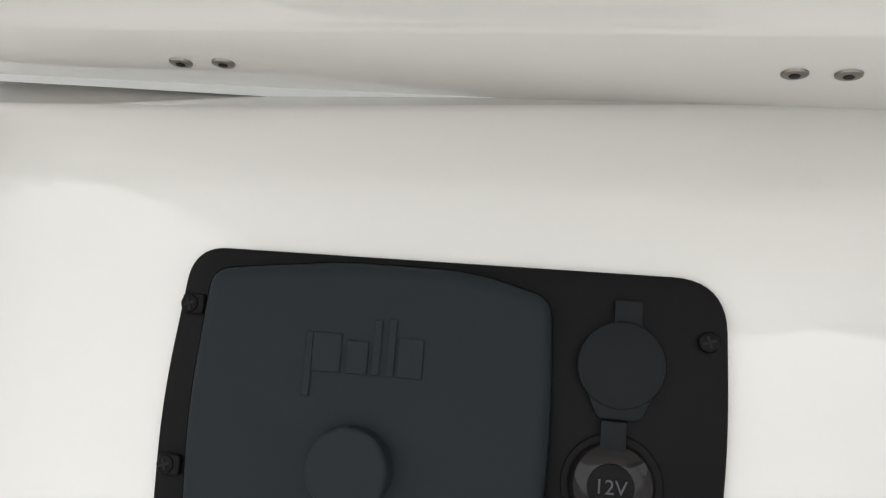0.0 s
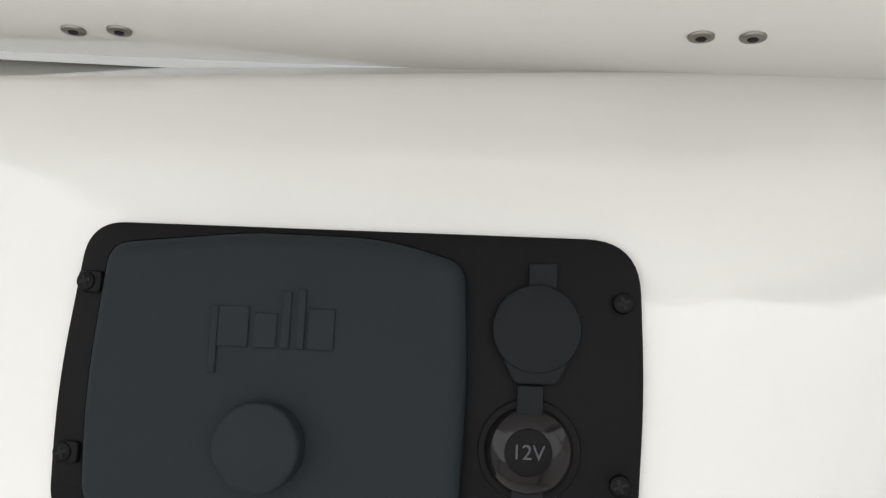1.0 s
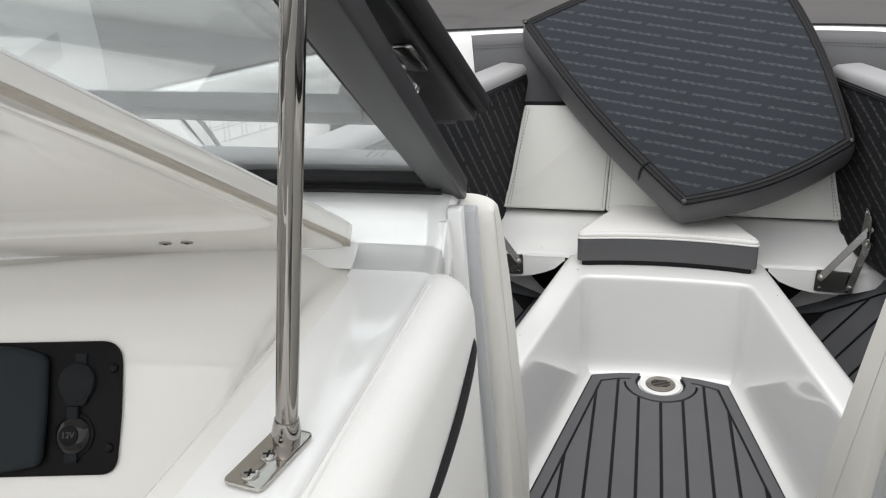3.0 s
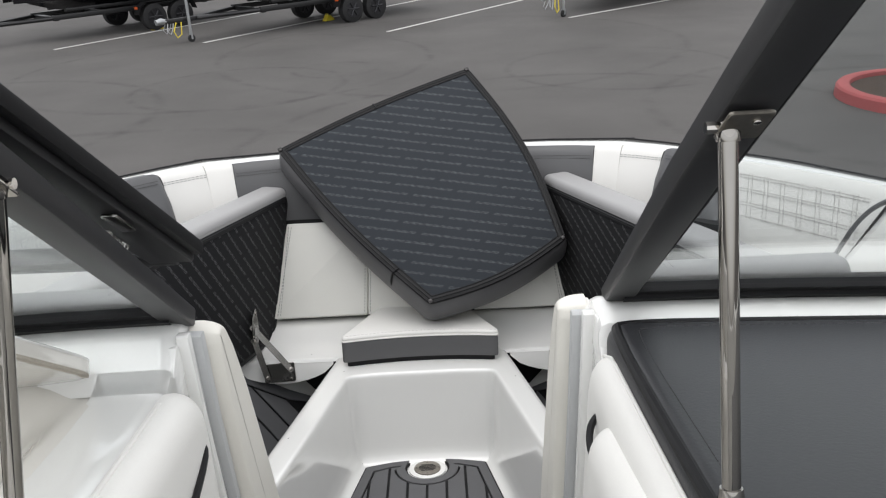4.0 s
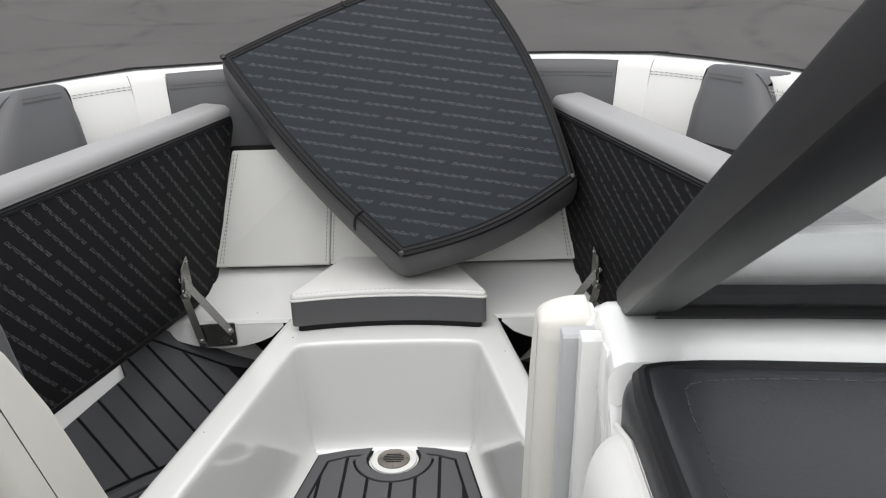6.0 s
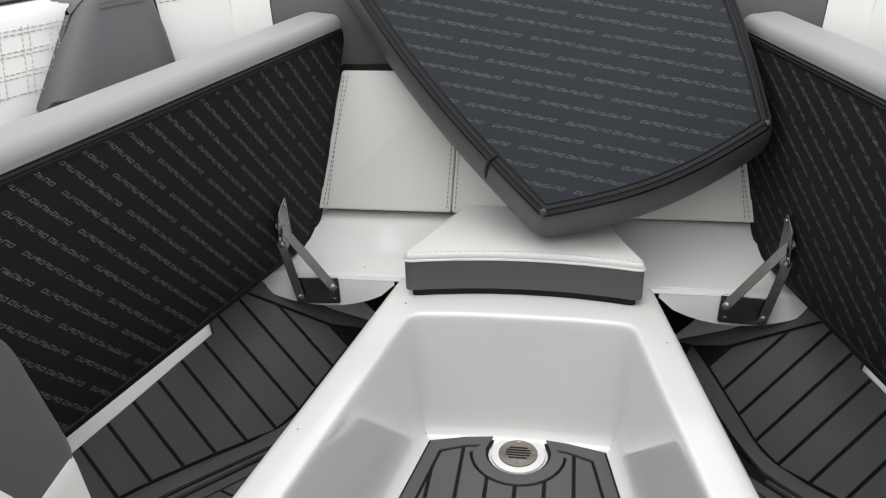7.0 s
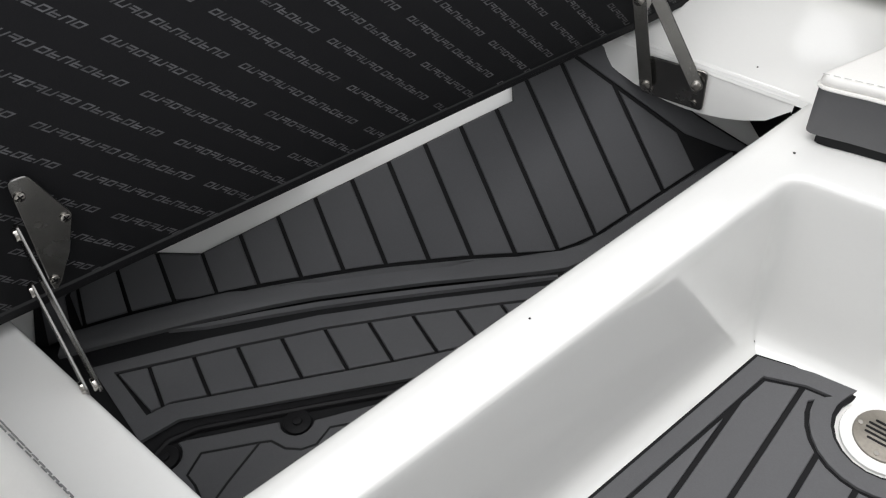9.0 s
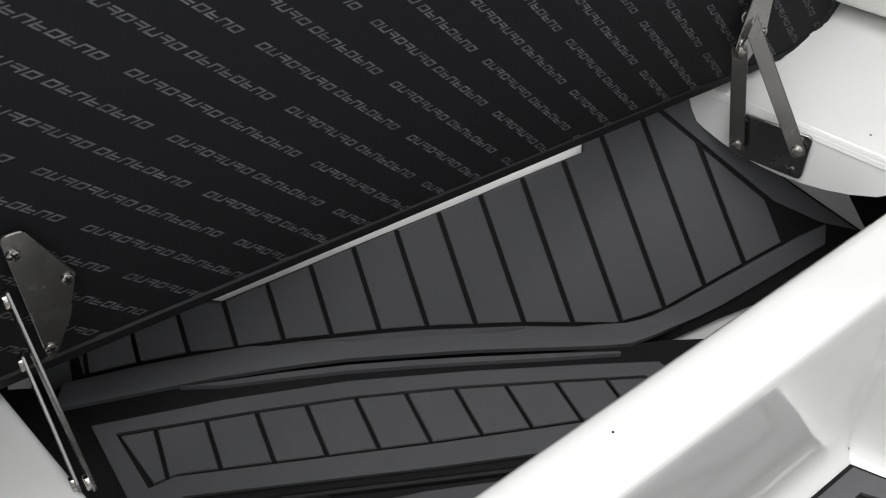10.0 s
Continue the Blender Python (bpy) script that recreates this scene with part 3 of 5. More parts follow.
part("backing", on(slab(mat_outline(0, 0.052)[::-1], 0.003), pose(0, 0, 0.0)), RUBBER, mat_thing, "black foam backing")
oa, ob_ = mat_outline(0.005, 0.057), mat_outline(0.027, 0.079)
bm = bmesh.new()
for i in range(len(oa) - 1):
    bm.faces.new([bm.verts.new((*q, 0.003)) for q in (oa[i], oa[i + 1], ob_[i + 1], ob_[i])])
bmesh.ops.remove_doubles(bm, verts=bm.verts[:], dist=1e-5)
top = bmesh.ops.extrude_face_region(bm, geom=bm.faces[:])
bmesh.ops.translate(bm, verts=[v for v in top["geom"] if isinstance(v, bmesh.types.BMVert)], vec=(0, 0, 0.0042))
part("border", bm, FOAM, mat_thing)
field = mat_outline(0.0325, 0.0845)
for k in range(-9, 9):
    x0, x1 = XC + 0.048 * k + 0.0032, XC + 0.048 * (k + 1) - 0.0032
    piece = clip(field, (x0, 5), (x0, -5))
    piece = clip(piece, (x1, -5), (x1, 5))
    if len(piece) > 2 and max(q[0] for q in piece) - min(q[0] for q in piece) > 0.02 and max(q[1] for q in piece) > -0.45:
        part("plank", on(slab(piece[::-1], 0.0042, 0.0008 if abs(k + 0.5) < 3 else 0.0, 1), pose(0, 0, 0.003)), FOAM, mat_thing)

drain = thing("floor_drain", (XC, YC, 0), "round slotted steel drain cover in the footwell floor", "drain")
part("seat", on(disc(0.047, 0.0035, 32, 0.001), pose(XC, YC, 0)), GEL, drain)
part("cover", on(disc(0.034, 0.003, 32, 0.001), pose(XC, YC, 0.0036)), STEEL_DARK, drain)
# the dark of each slot is a black bar laid on the cover
for k in range(5):
    w = (0.016, 0.021, 0.022, 0.021, 0.016)[k]
    part("slot", on(slab(rounded([(-w, -0.0014), (w, -0.0014), (w, 0.0014), (-w, 0.0014)], 0.0013, 3), 0.0005), pose(XC, YC + 0.0065 * (k - 2), 0.0066)), RUBBER, drain, "slot shown as a thin black bar")
for a in (45, 135, 225, 315):
    part("screw", on(disc(0.0028, 0.001, 12), pose(XC + 0.028 * math.cos(radians(a + 45)), YC + 0.028 * math.sin(radians(a + 45)), 0.0066)), STEEL, drain)


# ---- bow cushions ----
def stitched(parent, pts, material=None, r=0.0007, dash=0.006, gap=0.003, lift=0.0):
    """A seam of separate stitches along a line of points."""
    out = []
    for a, b in zip(pts, pts[1:]):
        a, b = Vector(a), Vector(b)
        n = max(1, int((b - a).length / (dash + gap)))
        for k in range(n):
            p, q = a.lerp(b, k / n), a.lerp(b, k / n + dash / (dash + gap) / n)
            out.append(tube([p, q], r, 5))
    return part("stitching", join(*out), material or THREAD, parent, "row of stitches")


wedge = thing("wedge_cushion", (0, 0.3, 0.25), "white vinyl wedge cushion with grey sides on the bow step", "cushion")
wf = [(-0.209, 0.211)] + [(x, 0.211 + 0.024 * (1 - (x / 0.209) ** 2)) for x in np.linspace(-0.157, 0.157, 7)] + [(0.209, 0.211)]
outline = rounded([*wf, (0.12, 0.44), (-0.12, 0.44)], [0.012] + [0] * 7 + [0.012, 0.03, 0.03], 4)
shrink = lambda poly, k, c: [(c[0] + (x - c[0]) * k, c[1] + (y - c[1]) * k) for x, y in poly]
part("base_board", on(slab(shrink(outline, 0.95, (0.01, 0.32)), 0.012), pose(0, 0, 0.246)), RUBBER, wedge, "black base board")
part("boxing", on(slab(outline, 0.0565, 0.004, 2), pose(0, 0, 0.257)), VINYL_GREY, wedge, "dark grey vinyl side band")
part("top_panel", on(slab(shrink(outline, 0.999, (0, 0.32)), 0.0165, 0.0075, 4), pose(0, 0, 0.3130)), VINYL, wedge, "white vinyl top panel")
part("welt", tube([(x, y, 0.3160) for x, y in shrink(outline, 1.002, (0, 0.32))], 0.0022, 6, closed=True), VINYL, wedge, "white welt seam")
stitched(wedge, [(x, y, 0.3300) for x, y in shrink(wf, 0.965, (0, 0.36))], THREAD_PALE, r=0.0004)

# the loose filler cushion, upside down against the bow
FB, FR, FL = Vector((0.034, 0.220, 0.415)), Vector((0.391, 0.340, 0.5325)), Vector((-0.369, 0.556, 0.7685))
FILL = plane(FB, FR - FB, FL - FB)
filler = thing("filler_cushion", (0.05, 0.4, 0.335), "loose grey bow filler cushion leaning upside down on the wedge cushion", "cushion")


def bowed(a, b, out, n=10):
    """An edge of the cushion from a towards b, swelling outwards by out."""
    a, b = Vector(a), Vector(b)
    t = (b - a).normalized()
    return [tuple(a.lerp(b, k / n) + Vector((t.y, -t.x)) * out * math.sin(math.pi * k / n)) for k in range(n)]


fo = bowed((0, 0), (0.394, 0), 0.025) + bowed((0.394, 0), (0.443, 0.624), 0.034) + bowed((0.443, 0.624), (-0.158, 0.616), 0.014) + bowed((-0.158, 0.616), (0, 0), 0.018)


def drawn_in(poly, d):
    """The outline moved inwards by d."""
    out, n = [], len(poly)
    for i, p in enumerate(poly):
        a, b = Vector(poly[i - 1]), Vector(poly[(i + 1) % n])
        m1, m2 = (Vector(p) - a).normalized(), (b - Vector(p)).normalized()
        m = (Vector((-m1.y, m1.x)) + Vector((-m2.y, m2.x)))
        m = m / max(0.6, m.length_squared / 2)
        out.append((p[0] + m.x * d, p[1] + m.y * d))
    return out


fo = drawn_in(fo, -0.010)
fo_soft = rounded(fo, [0.022 if i % 10 == 0 else 0 for i in range(len(fo))], 6)
fo_base = rounded(fo, [0.036 if i % 10 == 0 else 0 for i in range(len(fo))], 6)
boxing = sheet([[(*q, h) for q in drawn_in(poly, d)] for poly, d, h in ((fo_soft, 0.012, -0.002), (fo_soft, 0.004, -0.003), (fo_soft, 0.0, -0.008), (fo_soft, -0.004, -0.020), (fo_soft, -0.008, -0.042), (fo_base, -0.011, -0.066), (fo_base, -0.009, -0.085), (fo_base, -0.001, -0.098), (fo_base, 0.014, -0.106), (fo_base, 0.05, -0.108))], closed=True)
part("boxing", on(boxing, FILL), VINYL_GREY, filler, "dark grey vinyl side band")
part("top_panel", on(slab(drawn_in(fo, 0.045), 0.004), FILL @ pose(0, 0, -0.110)), VINYL, filler, "white vinyl top, turned away")
part("fabric_panel", on(slab(drawn_in(fo, 0.018), 0.005, 0.002, 2, uv=True), FILL @ pose(0, 0, -0.0035)), FABRIC_BLUE, filler, "slate fabric underside with rows of printed bars")
part("binding_tape", on(sheet([[(*q, h) for q in drawn_in(fo_soft, d)] for d, h in ((0.001, -0.004), (0.003, 0.001), (0.008, 0.0025), (0.014, 0.0030), (0.019, 0.0026), (0.022, 0.0012))], closed=True), FILL), BINDING, filler, "black binding tape")
for d, h in ((0.0035, 0.0005), (0.012, 0.0024), (0.0205, 0.0018)):
    part("binding", on(tube([(x, y, h) for x, y in drawn_in(fo_soft, d)], 0.0022, 6, closed=True), FILL), BINDING, filler, "black welt ridge")
for i, (dx, dy) in ((0, (0.5, 0.6)), (10, (-0.6, 0.6)), (20, (-0.7, -0.5)), (30, (0.7, -0.5))):
    p = (fo[i][0] + dx * 0.012, fo[i][1] + dy * 0.012)
    part("corner_clip", on(slab(rounded([(-0.006, -0.006), (0.006, -0.006), (0.006, 0.006), (-0.006, 0.006)], 0.003), 0.005, 0.0015), FILL @ pose(*p, 0.001)), GLOSS, filler, "glossy black corner tuck")
for i, (ox_, oy_) in ((38, (-0.9, -0.2)), (25, (0.0, 1.0))):
    q = Vector(fo[i])
    line = [(0.020, 0.004), (0.010, 0.0052), (0.002, 0.002), (-0.004, -0.010), (-0.0085, -0.030), (-0.009, -0.052), (-0.003, -0.078)]
    part("seam", on(tube([(q.x - ox_ * d, q.y - oy_ * d, h) for d, h in line], 0.003, 6), FILL), BINDING, filler, "black joint seam")

# ---- raised seat lids and their hinges ----
LU = Vector((0.253, 0.967, 0))
LID = plane((-0.4343, 0.422, 0.0), LU, Vector((0.0532, -0.0139, 0.9985)))
lid_poly = [(-0.04, 0.254), (0.004, 0.266), (0.024, 0.302), (0.134, 0.630), (0.128, 0.645), (-1.08, 0.645), (-1.09, 0.635), (-0.997, 0.28), (-0.97, 0.258)]


def hinge(group, s, base, lid_pts, low_pts, arms, flat_to=(0.25, -0.9, 0.3)):
    """A lid support: a plate on the lid, a plate on the moulding and two flat arms between them."""
    h = thing("lid_hinge", (base[0] * -s, base[1], base[2]), "steel folding lid hinge with two flat arms beside the open locker", "hinge", group)
    for name, pts, nrm in (("lid_plate", lid_pts, (0.967, -0.253, -0.055)), ("base_plate", low_pts, (0, -1, 0.05))):
        o = Vector(pts[0])
        u = (Vector(pts[1]) - o).normalized()
        m = plane(o, u, Vector(nrm).cross(u))
        inv = m.inverted()
        flat = [tuple((inv @ Vector(q))[:2]) for q in pts]
        area = sum(a[0] * b[1] - b[0] * a[1] for a, b in zip(flat, flat[1:] + flat[:1]))
        flat = flat if area > 0 else flat[::-1]
        if name == "lid_plate":
            m = Matrix.Translation(Vector(nrm) * (0.012 if o.y > 0 else 0.0)) @ m
        p = part(name, side(on(slab(rounded(flat, 0.006, 3), 0.003, 0.0008, 1), m), s), HINGE, h)
        cx, cy = sum(q[0] for q in flat) / len(flat), sum(q[1] for q in flat) / len(flat)
        for q in flat[:: max(1, (len(flat) + 1) // 3)][:3]:
            x, y = q[0] * 0.7 + cx * 0.3, q[1] * 0.7 + cy * 0.3
            part("screw", side(on(screw_head(0.0048, 0.002), m @ pose(x, y, 0.003)), s), [STEEL, RUBBER], p)
    for a, b, off in arms:
        a, b = Vector(a), Vector(b)
        m = plane(a, b - a, Vector(flat_to).cross(b - a))
        L = (b - a).length
        part("arm", side(on(slab(rounded([(-0.008, -0.008), (L + 0.008, -0.008), (L + 0.008, 0.008), (-0.008, 0.008)], 0.0075, 4), 0.0028, 0.0006, 1), m @ pose(0, 0, off)), s), HINGE, h)
        for q in (a, b):
            part("rivet", side(on(disc(0.0062, 0.006, 14, 0.0016), Matrix.Translation(q) @ m.to_3x3().to_4x4() @ pose(0, 0, off)), s), STEEL, h)
    return h


for s in (-1, 1):
    lid = thing("seat_lid", (0.52 * s, 0.0, 0.262), "raised bow seat bottom, black printed underside and grey vinyl edge", "seat", "raised bow seats")
    part("cushion", side(on(slab(rounded([(-0.04, 0.252), (0.022, 0.277), (0.148, 0.670), (-1.11, 0.670), (-1.0, 0.258)], 0.024, 4), 0.080, 0.018, 5), LID @ pose(0, 0, -0.080)), s), VINYL_SILVER, lid, "light grey vinyl cushion edge")
    lc = (-0.42, 0.46)
    inset = [(lc[0] + (x - lc[0]) * 0.972, lc[1] + (y - lc[1]) * 0.93) for x, y in lid_poly]
    part("fabric_panel", side(on(slab(inset, 0.006, 0.002, 2, uv=True), LID @ pose(0, 0, -0.003)), s), FABRIC if s < 0 else FABRIC_STAR, lid, "black fabric underside with printed dashes")
    for kx, ky, h in ((0.976, 0.94, 0.001), (0.986, 0.962, 0.0), (0.995, 0.984, -0.003)):
        part("binding", side(on(tube([(lc[0] + (x - lc[0]) * kx, lc[1] + (y - lc[1]) * ky, h) for x, y in rounded(lid_poly, 0.02, 3)], 0.0046, 6, closed=True), LID), s), BINDING, lid, "black welt binding")
    hinge("lid hinges", s, (0.40, 0.28, 0.20),
          [(-0.447, 0.300, 0.398), (-0.452, 0.268, 0.372), (-0.456, 0.258, 0.318), (-0.451, 0.282, 0.292), (-0.445, 0.306, 0.318)],
          [(-0.425, 0.273, 0.240), (-0.342, 0.277, 0.244), (-0.340, 0.276, 0.190), (-0.423, 0.273, 0.188)],
          [((-0.415, 0.266, 0.206), (-0.440, 0.270, 0.312), 0.004), ((-0.352, 0.270, 0.226), (-0.441, 0.276, 0.345), 0.0)])
    hinge("lid hinges", s, (0.56, -0.45, 0.20),
          [(-0.616, -0.411, 0.410), (-0.613, -0.396, 0.409), (-0.611, -0.377, 0.354), (-0.617, -0.392, 0.316), (-0.627, -0.419, 0.270)],
          [(-0.66, -0.456, 0.238), (-0.53, -0.456, 0.238), (-0.53, -0.456, 0.19), (-0.66, -0.456, 0.19)],
          [((-0.527, -0.446, 0.255), (-0.600, -0.424, 0.372), 0.0), ((-0.540, -0.449, 0.245), (-0.608, -0.430, 0.306), 0.004)], (0.05, -1, -0.12))

# ---- bow backrest ----
BACK = plane((0, 0.418, 0.304), (1, 0, 0), (0, 0.105, 0.26))
rest = thing("bow_backrest", (0, 0.45, 0.29), "cream vinyl bow backrest in three stitched panels", "backrest")
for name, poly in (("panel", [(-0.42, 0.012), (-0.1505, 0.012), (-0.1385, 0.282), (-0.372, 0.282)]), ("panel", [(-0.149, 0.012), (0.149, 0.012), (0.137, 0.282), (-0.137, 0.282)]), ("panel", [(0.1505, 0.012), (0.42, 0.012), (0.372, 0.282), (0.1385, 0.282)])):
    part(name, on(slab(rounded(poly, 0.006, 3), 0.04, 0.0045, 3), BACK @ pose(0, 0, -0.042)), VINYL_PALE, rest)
for x0, x1 in ((-0.158, -0.146), (0.158, 0.146), (-0.142, -0.130), (0.142, 0.130), (-0.404, -0.358), (0.404, 0.358), (-0.396, -0.366), (0.396, 0.366)):
    stitched(rest, [BACK @ Vector((x0, 0.02, -0.0012)), BACK @ Vector((x1, 0.275, -0.0012))])
part("backing", on(slab([(-0.47, -0.01), (0.47, -0.01), (0.42, 0.30), (-0.42, 0.30)], 0.02), BACK @ pose(0, 0, -0.07)), RUBBER, rest, "black backing board")

# ---- coaming pads round the bow ----
COAM = [(-1.12, -0.75), (-1.05, -0.4), (-0.96, -0.1), (-0.84, 0.17), (-0.71, 0.395), (-0.59, 0.536), (-0.52, 0.577), (-0.43, 0.604), (-0.3, 0.63), (0, 0.64)]
COAM = COAM + [(-x, y) for x, y in COAM[-2::-1]]


def along(path, s):
    """Point and inward normal at arc length s from the middle of the bow; positive to starboard."""
    pts = [Vector(p) for p in path]
    mid = len(pts) // 2
    run = pts[mid:] if s >= 0 else pts[mid::-1]
    s0 = abs(s)
    for a, b in zip(run, run[1:]):
        L = (b - a).length
        if s0 <= L:
            t = (b - a).normalized()
            n = Vector((t.y, -t.x)) if s >= 0 else Vector((-t.y, t.x))
            return a + t * s0, n
        s0 -= L
    return run[-1], n


def smooth_along(path, s, w=0.05):
    ps = [along(path, s + d) for d in (-w, 0, w)]
    p = sum((q[0] for q in ps), Vector((0, 0))) / 3
    n = sum((q[1] for q in ps), Vector((0, 0))).normalized()
    return p, n


def pad(name, s0, s1, top, bottom, lean, proud, material, parent, label="", ends=0.012, steps=10, slant=0.0, slant0=0.0, fillet=0.012, drop=0.4):
    """A stretch of padding from s0 to s1; its ends lean along the coaming by slant0 and slant at their foot."""
    rows = []
    for k in range(steps + 1):
        s = s0 + (s1 - s0) * k / steps
        p, n = smooth_along(COAM, s)
        near = min(abs(s - s0), abs(s - s1))
        tuck = ends * (1 - math.sqrt(1 - (1 - min(1, near / fillet)) ** 2))
        sec = [(-0.05, top - 0.012), (-0.03 + proud, top - 0.002 - tuck * drop), (-0.014 + proud, top - tuck * drop), (-0.004 + proud - tuck, top - 0.006 - tuck * (drop - 0.4)), (0.006 + proud - tuck, top - 0.022 - tuck * (drop - 0.4)), (0.010 + proud + lean * 0.5 - tuck, (top + bottom) / 2), (lean + proud + 0.006 - tuck, bottom + 0.016), (lean + proud - 0.004 - tuck, bottom + 0.003), (lean - 0.03, bottom)]
        row = []
        for o, z in sec:
            lean_by = (slant * k + slant0 * (steps - k)) / steps * (top - z) / (top - bottom)
            q, m = smooth_along(COAM, s + lean_by) if lean_by else (p, n)
            row.append((q.x + m.x * o, q.y + m.y * o, z))
        rows.append(row)
    bm = sheet(rows)
    for row in (rows[0], rows[-1]):
        bm.faces.new([bm.verts.new(q) for q in row])
    bmesh.ops.remove_doubles(bm, verts=bm.verts[:], dist=1e-5)
    return part(name, bm, material, parent, label)


def seam_line(s0, s1, top, proud, down, n=14):
    out = []
    for k in range(n + 1):
        p, nn = smooth_along(COAM, s0 + (s1 - s0) * k / n)
        out.append((p.x + nn.x * (0.0075 + proud), p.y + nn.y * (0.0075 + proud), top - down))
    return out


pads = thing("coaming_pad", (0, 0.59, 0.55), "dark grey vinyl coaming pad across the bow", "coaming pad", "coaming pads")
pad("cushion", -0.525, 0.525, 0.737, 0.545, 0.03, 0.0, VINYL_GREY, pads, ends=0.003, steps=18)
for dn in (0.026, 0.034):
    stitched(pads, seam_line(-0.52, 0.52, 0.737, 0.0015, dn), THREAD_DARK)
for s in (-1, 1):
    cp = thing("coaming_pad", (0.62 * s, 0.5, 0.5), "white vinyl coaming pad with stitched panels beside the bow", "coaming pad", "coaming pads")
    pad("panel", s * 0.528, s * 0.607, 0.742, 0.5, 0.05, 0.0, VINYL, cp, ends=0.003, steps=6)
    pad("panel", s * 0.609, s * 0.80, 0.742, 0.46, 0.06, 0.0, VINYL, cp, ends=0.003)
    pad("panel", s * 0.899, s * 1.95, 0.742, 0.42, 0.10, 0.02, VINYL, cp, "white quilted vinyl panel", steps=24, slant0=s * 0.29)
    # the shadow under the bolster is put in as a black strip
    pad("shade_strip", s * 0.75, s * 1.25, 0.64, 0.36, 0.02, -0.03, RUBBER, cp, "black strip for the shadow under the bolster", ends=0)
    for dn in (0.024, 0.03):
        stitched(cp, seam_line(s * 0.61, s * 0.79, 0.742, 0.001, dn))
    for dn in (0.026, 0.032, 0.056, 0.062, 0.086, 0.092, 0.116):
        stitched(cp, seam_line(s * (0.905 + dn * 0.9), s * 1.40, 0.742, 0.0205 + (dn - 0.022) * 0.39, dn, 20), THREAD_PALE, r=0.0009)
    for k in range(9):
        for off in (0.0, 0.012):
            s_top, s_low = 0.95 + 0.05 * k + off, 0.985 + 0.05 * k + off
            stitched(cp, [seam_line(s * (s_top + (s_low - s_top) * j / 6), s * 1.9, 0.742, 0.0205 + 0.1 * j / 6 * 0.39, 0.022 + 0.1 * j / 6, 1)[0] for j in range(7)], THREAD_PALE, r=0.0008)
    pad("armrest", s * 1.47, s * 1.95, 0.750, 0.42, 0.13, 0.055, VINYL, cp, "raised white vinyl armrest", ends=0.03, steps=14, slant0=-s * 0.15)
    run_p = []
    for sa, o, z in ((1.60, -0.01, 0.742), (1.54, 0.035, 0.752), (1.47, 0.056, 0.735), (1.42, 0.075, 0.69), (1.385, 0.105, 0.60), (1.34, 0.15, 0.48)):
        p1, n1 = smooth_along(COAM, s * sa)
        run_p.append((p1.x + n1.x * o, p1.y + n1.y * o, z))
    part("piping", tube(eased(run_p), 0.005, 8), VINYL_GREY, cp, "grey piping")
    bo = thing("side_bolster", (0.74 * s, 0.3, 0.6), "dark grey vinyl bolster on the coaming", "bolster", "side bolsters")
    pad("cushion", s * 0.764, s * 0.902, 0.752, 0.592, 0.052, 0.045, VINYL_GREY, bo, ends=0.032, steps=26, slant=s * 0.145, fillet=0.034, drop=0.9)
    p0, n0 = smooth_along(COAM, s * 0.767)
    part("piping", tube([(p0.x + n0.x * o, p0.y + n0.y * o, z) for o, z in ((-0.01, 0.7225), (0.010, 0.7235), (0.020, 0.717), (0.028, 0.700), (0.050, 0.66), (0.070, 0.608), (0.064, 0.595))], 0.0022, 6), BINDING, bo, "black piping")
    for dn in (0.016, 0.024):
        stitched(bo, seam_line(s * 0.80, s * 0.890, 0.752, 0.0475, dn), THREAD_DARK)

# ---- gunwale, rub rail and hull ----
RAIL = [(-1.26, -2.7), (-1.27, -1.8), (-1.25, -1.0), (-1.17, -0.45), (-1.09, -0.2), (-0.95, 0.215), (-0.84, 0.43), (-0.74, 0.59), (-0.65, 0.712), (-0.42, 0.775), (-0.2, 0.795), (0, 0.80)]
RAIL = RAIL + [(-x, y) for x, y in RAIL[-2::-1]]
INNER = [(-1.14, -2.7), (-1.15, -1.8), (-1.13, -1.0), (-1.06, -0.45), (-0.985, -0.2), (-0.845, 0.17), (-0.73, 0.385), (-0.64, 0.50), (-0.565, 0.566), (-0.40, 0.632), (-0.2, 0.655), (0, 0.66)]
INNER = INNER + [(-x, y) for x, y in INNER[-2::-1]]
hull = thing("boat_hull", (0, 0, -0.9), "white fibreglass boat hull with a rounded gunwale", "boat hull", kind="structure")
mix2 = lambda a, b, k: (a[0] + (b[0] - a[0]) * k, a[1] + (b[1] - a[1]) * k)
cap = [[(*mix2(i, r, k), z) for k, z in ((-0.02, 0.70), (0.0, 0.728), (0.12, 0.735), (0.5, 0.738), (0.85, 0.734), (0.95, 0.728), (0.985, 0.715), (0.985, 0.68))] for i, r in zip(INNER, RAIL)]
part("gunwale", sheet(cap), GEL, hull)
shell = []
for (x, y) in RAIL:
    shell.append([(x, y, 0.70), (x * 1.0, y - 0.02, 0.5), (x * 0.94, y - 0.10, 0.15), (x * 0.86, y - 0.2, -0.15), (x * 0.55, y - 0.35, -0.35), (0, y - 0.5, -0.50)])
part("shell", sheet(shell), GEL, hull)
part("inner_side", sheet([[(i[0], i[1], 0.70), (i[0] * 0.985, i[1] - 0.03, 0.2), (i[0] * 0.96, i[1] - 0.05, -0.03)] for i in INNER if i[1] < 0.0] [:4]), VINYL, hull)
part("inner_side", sheet([[(i[0], i[1], 0.70), (i[0] * 0.985, i[1] - 0.03, 0.2), (i[0] * 0.96, i[1] - 0.05, -0.03)] for i in INNER if i[1] < 0.0] [-4:]), VINYL, hull)
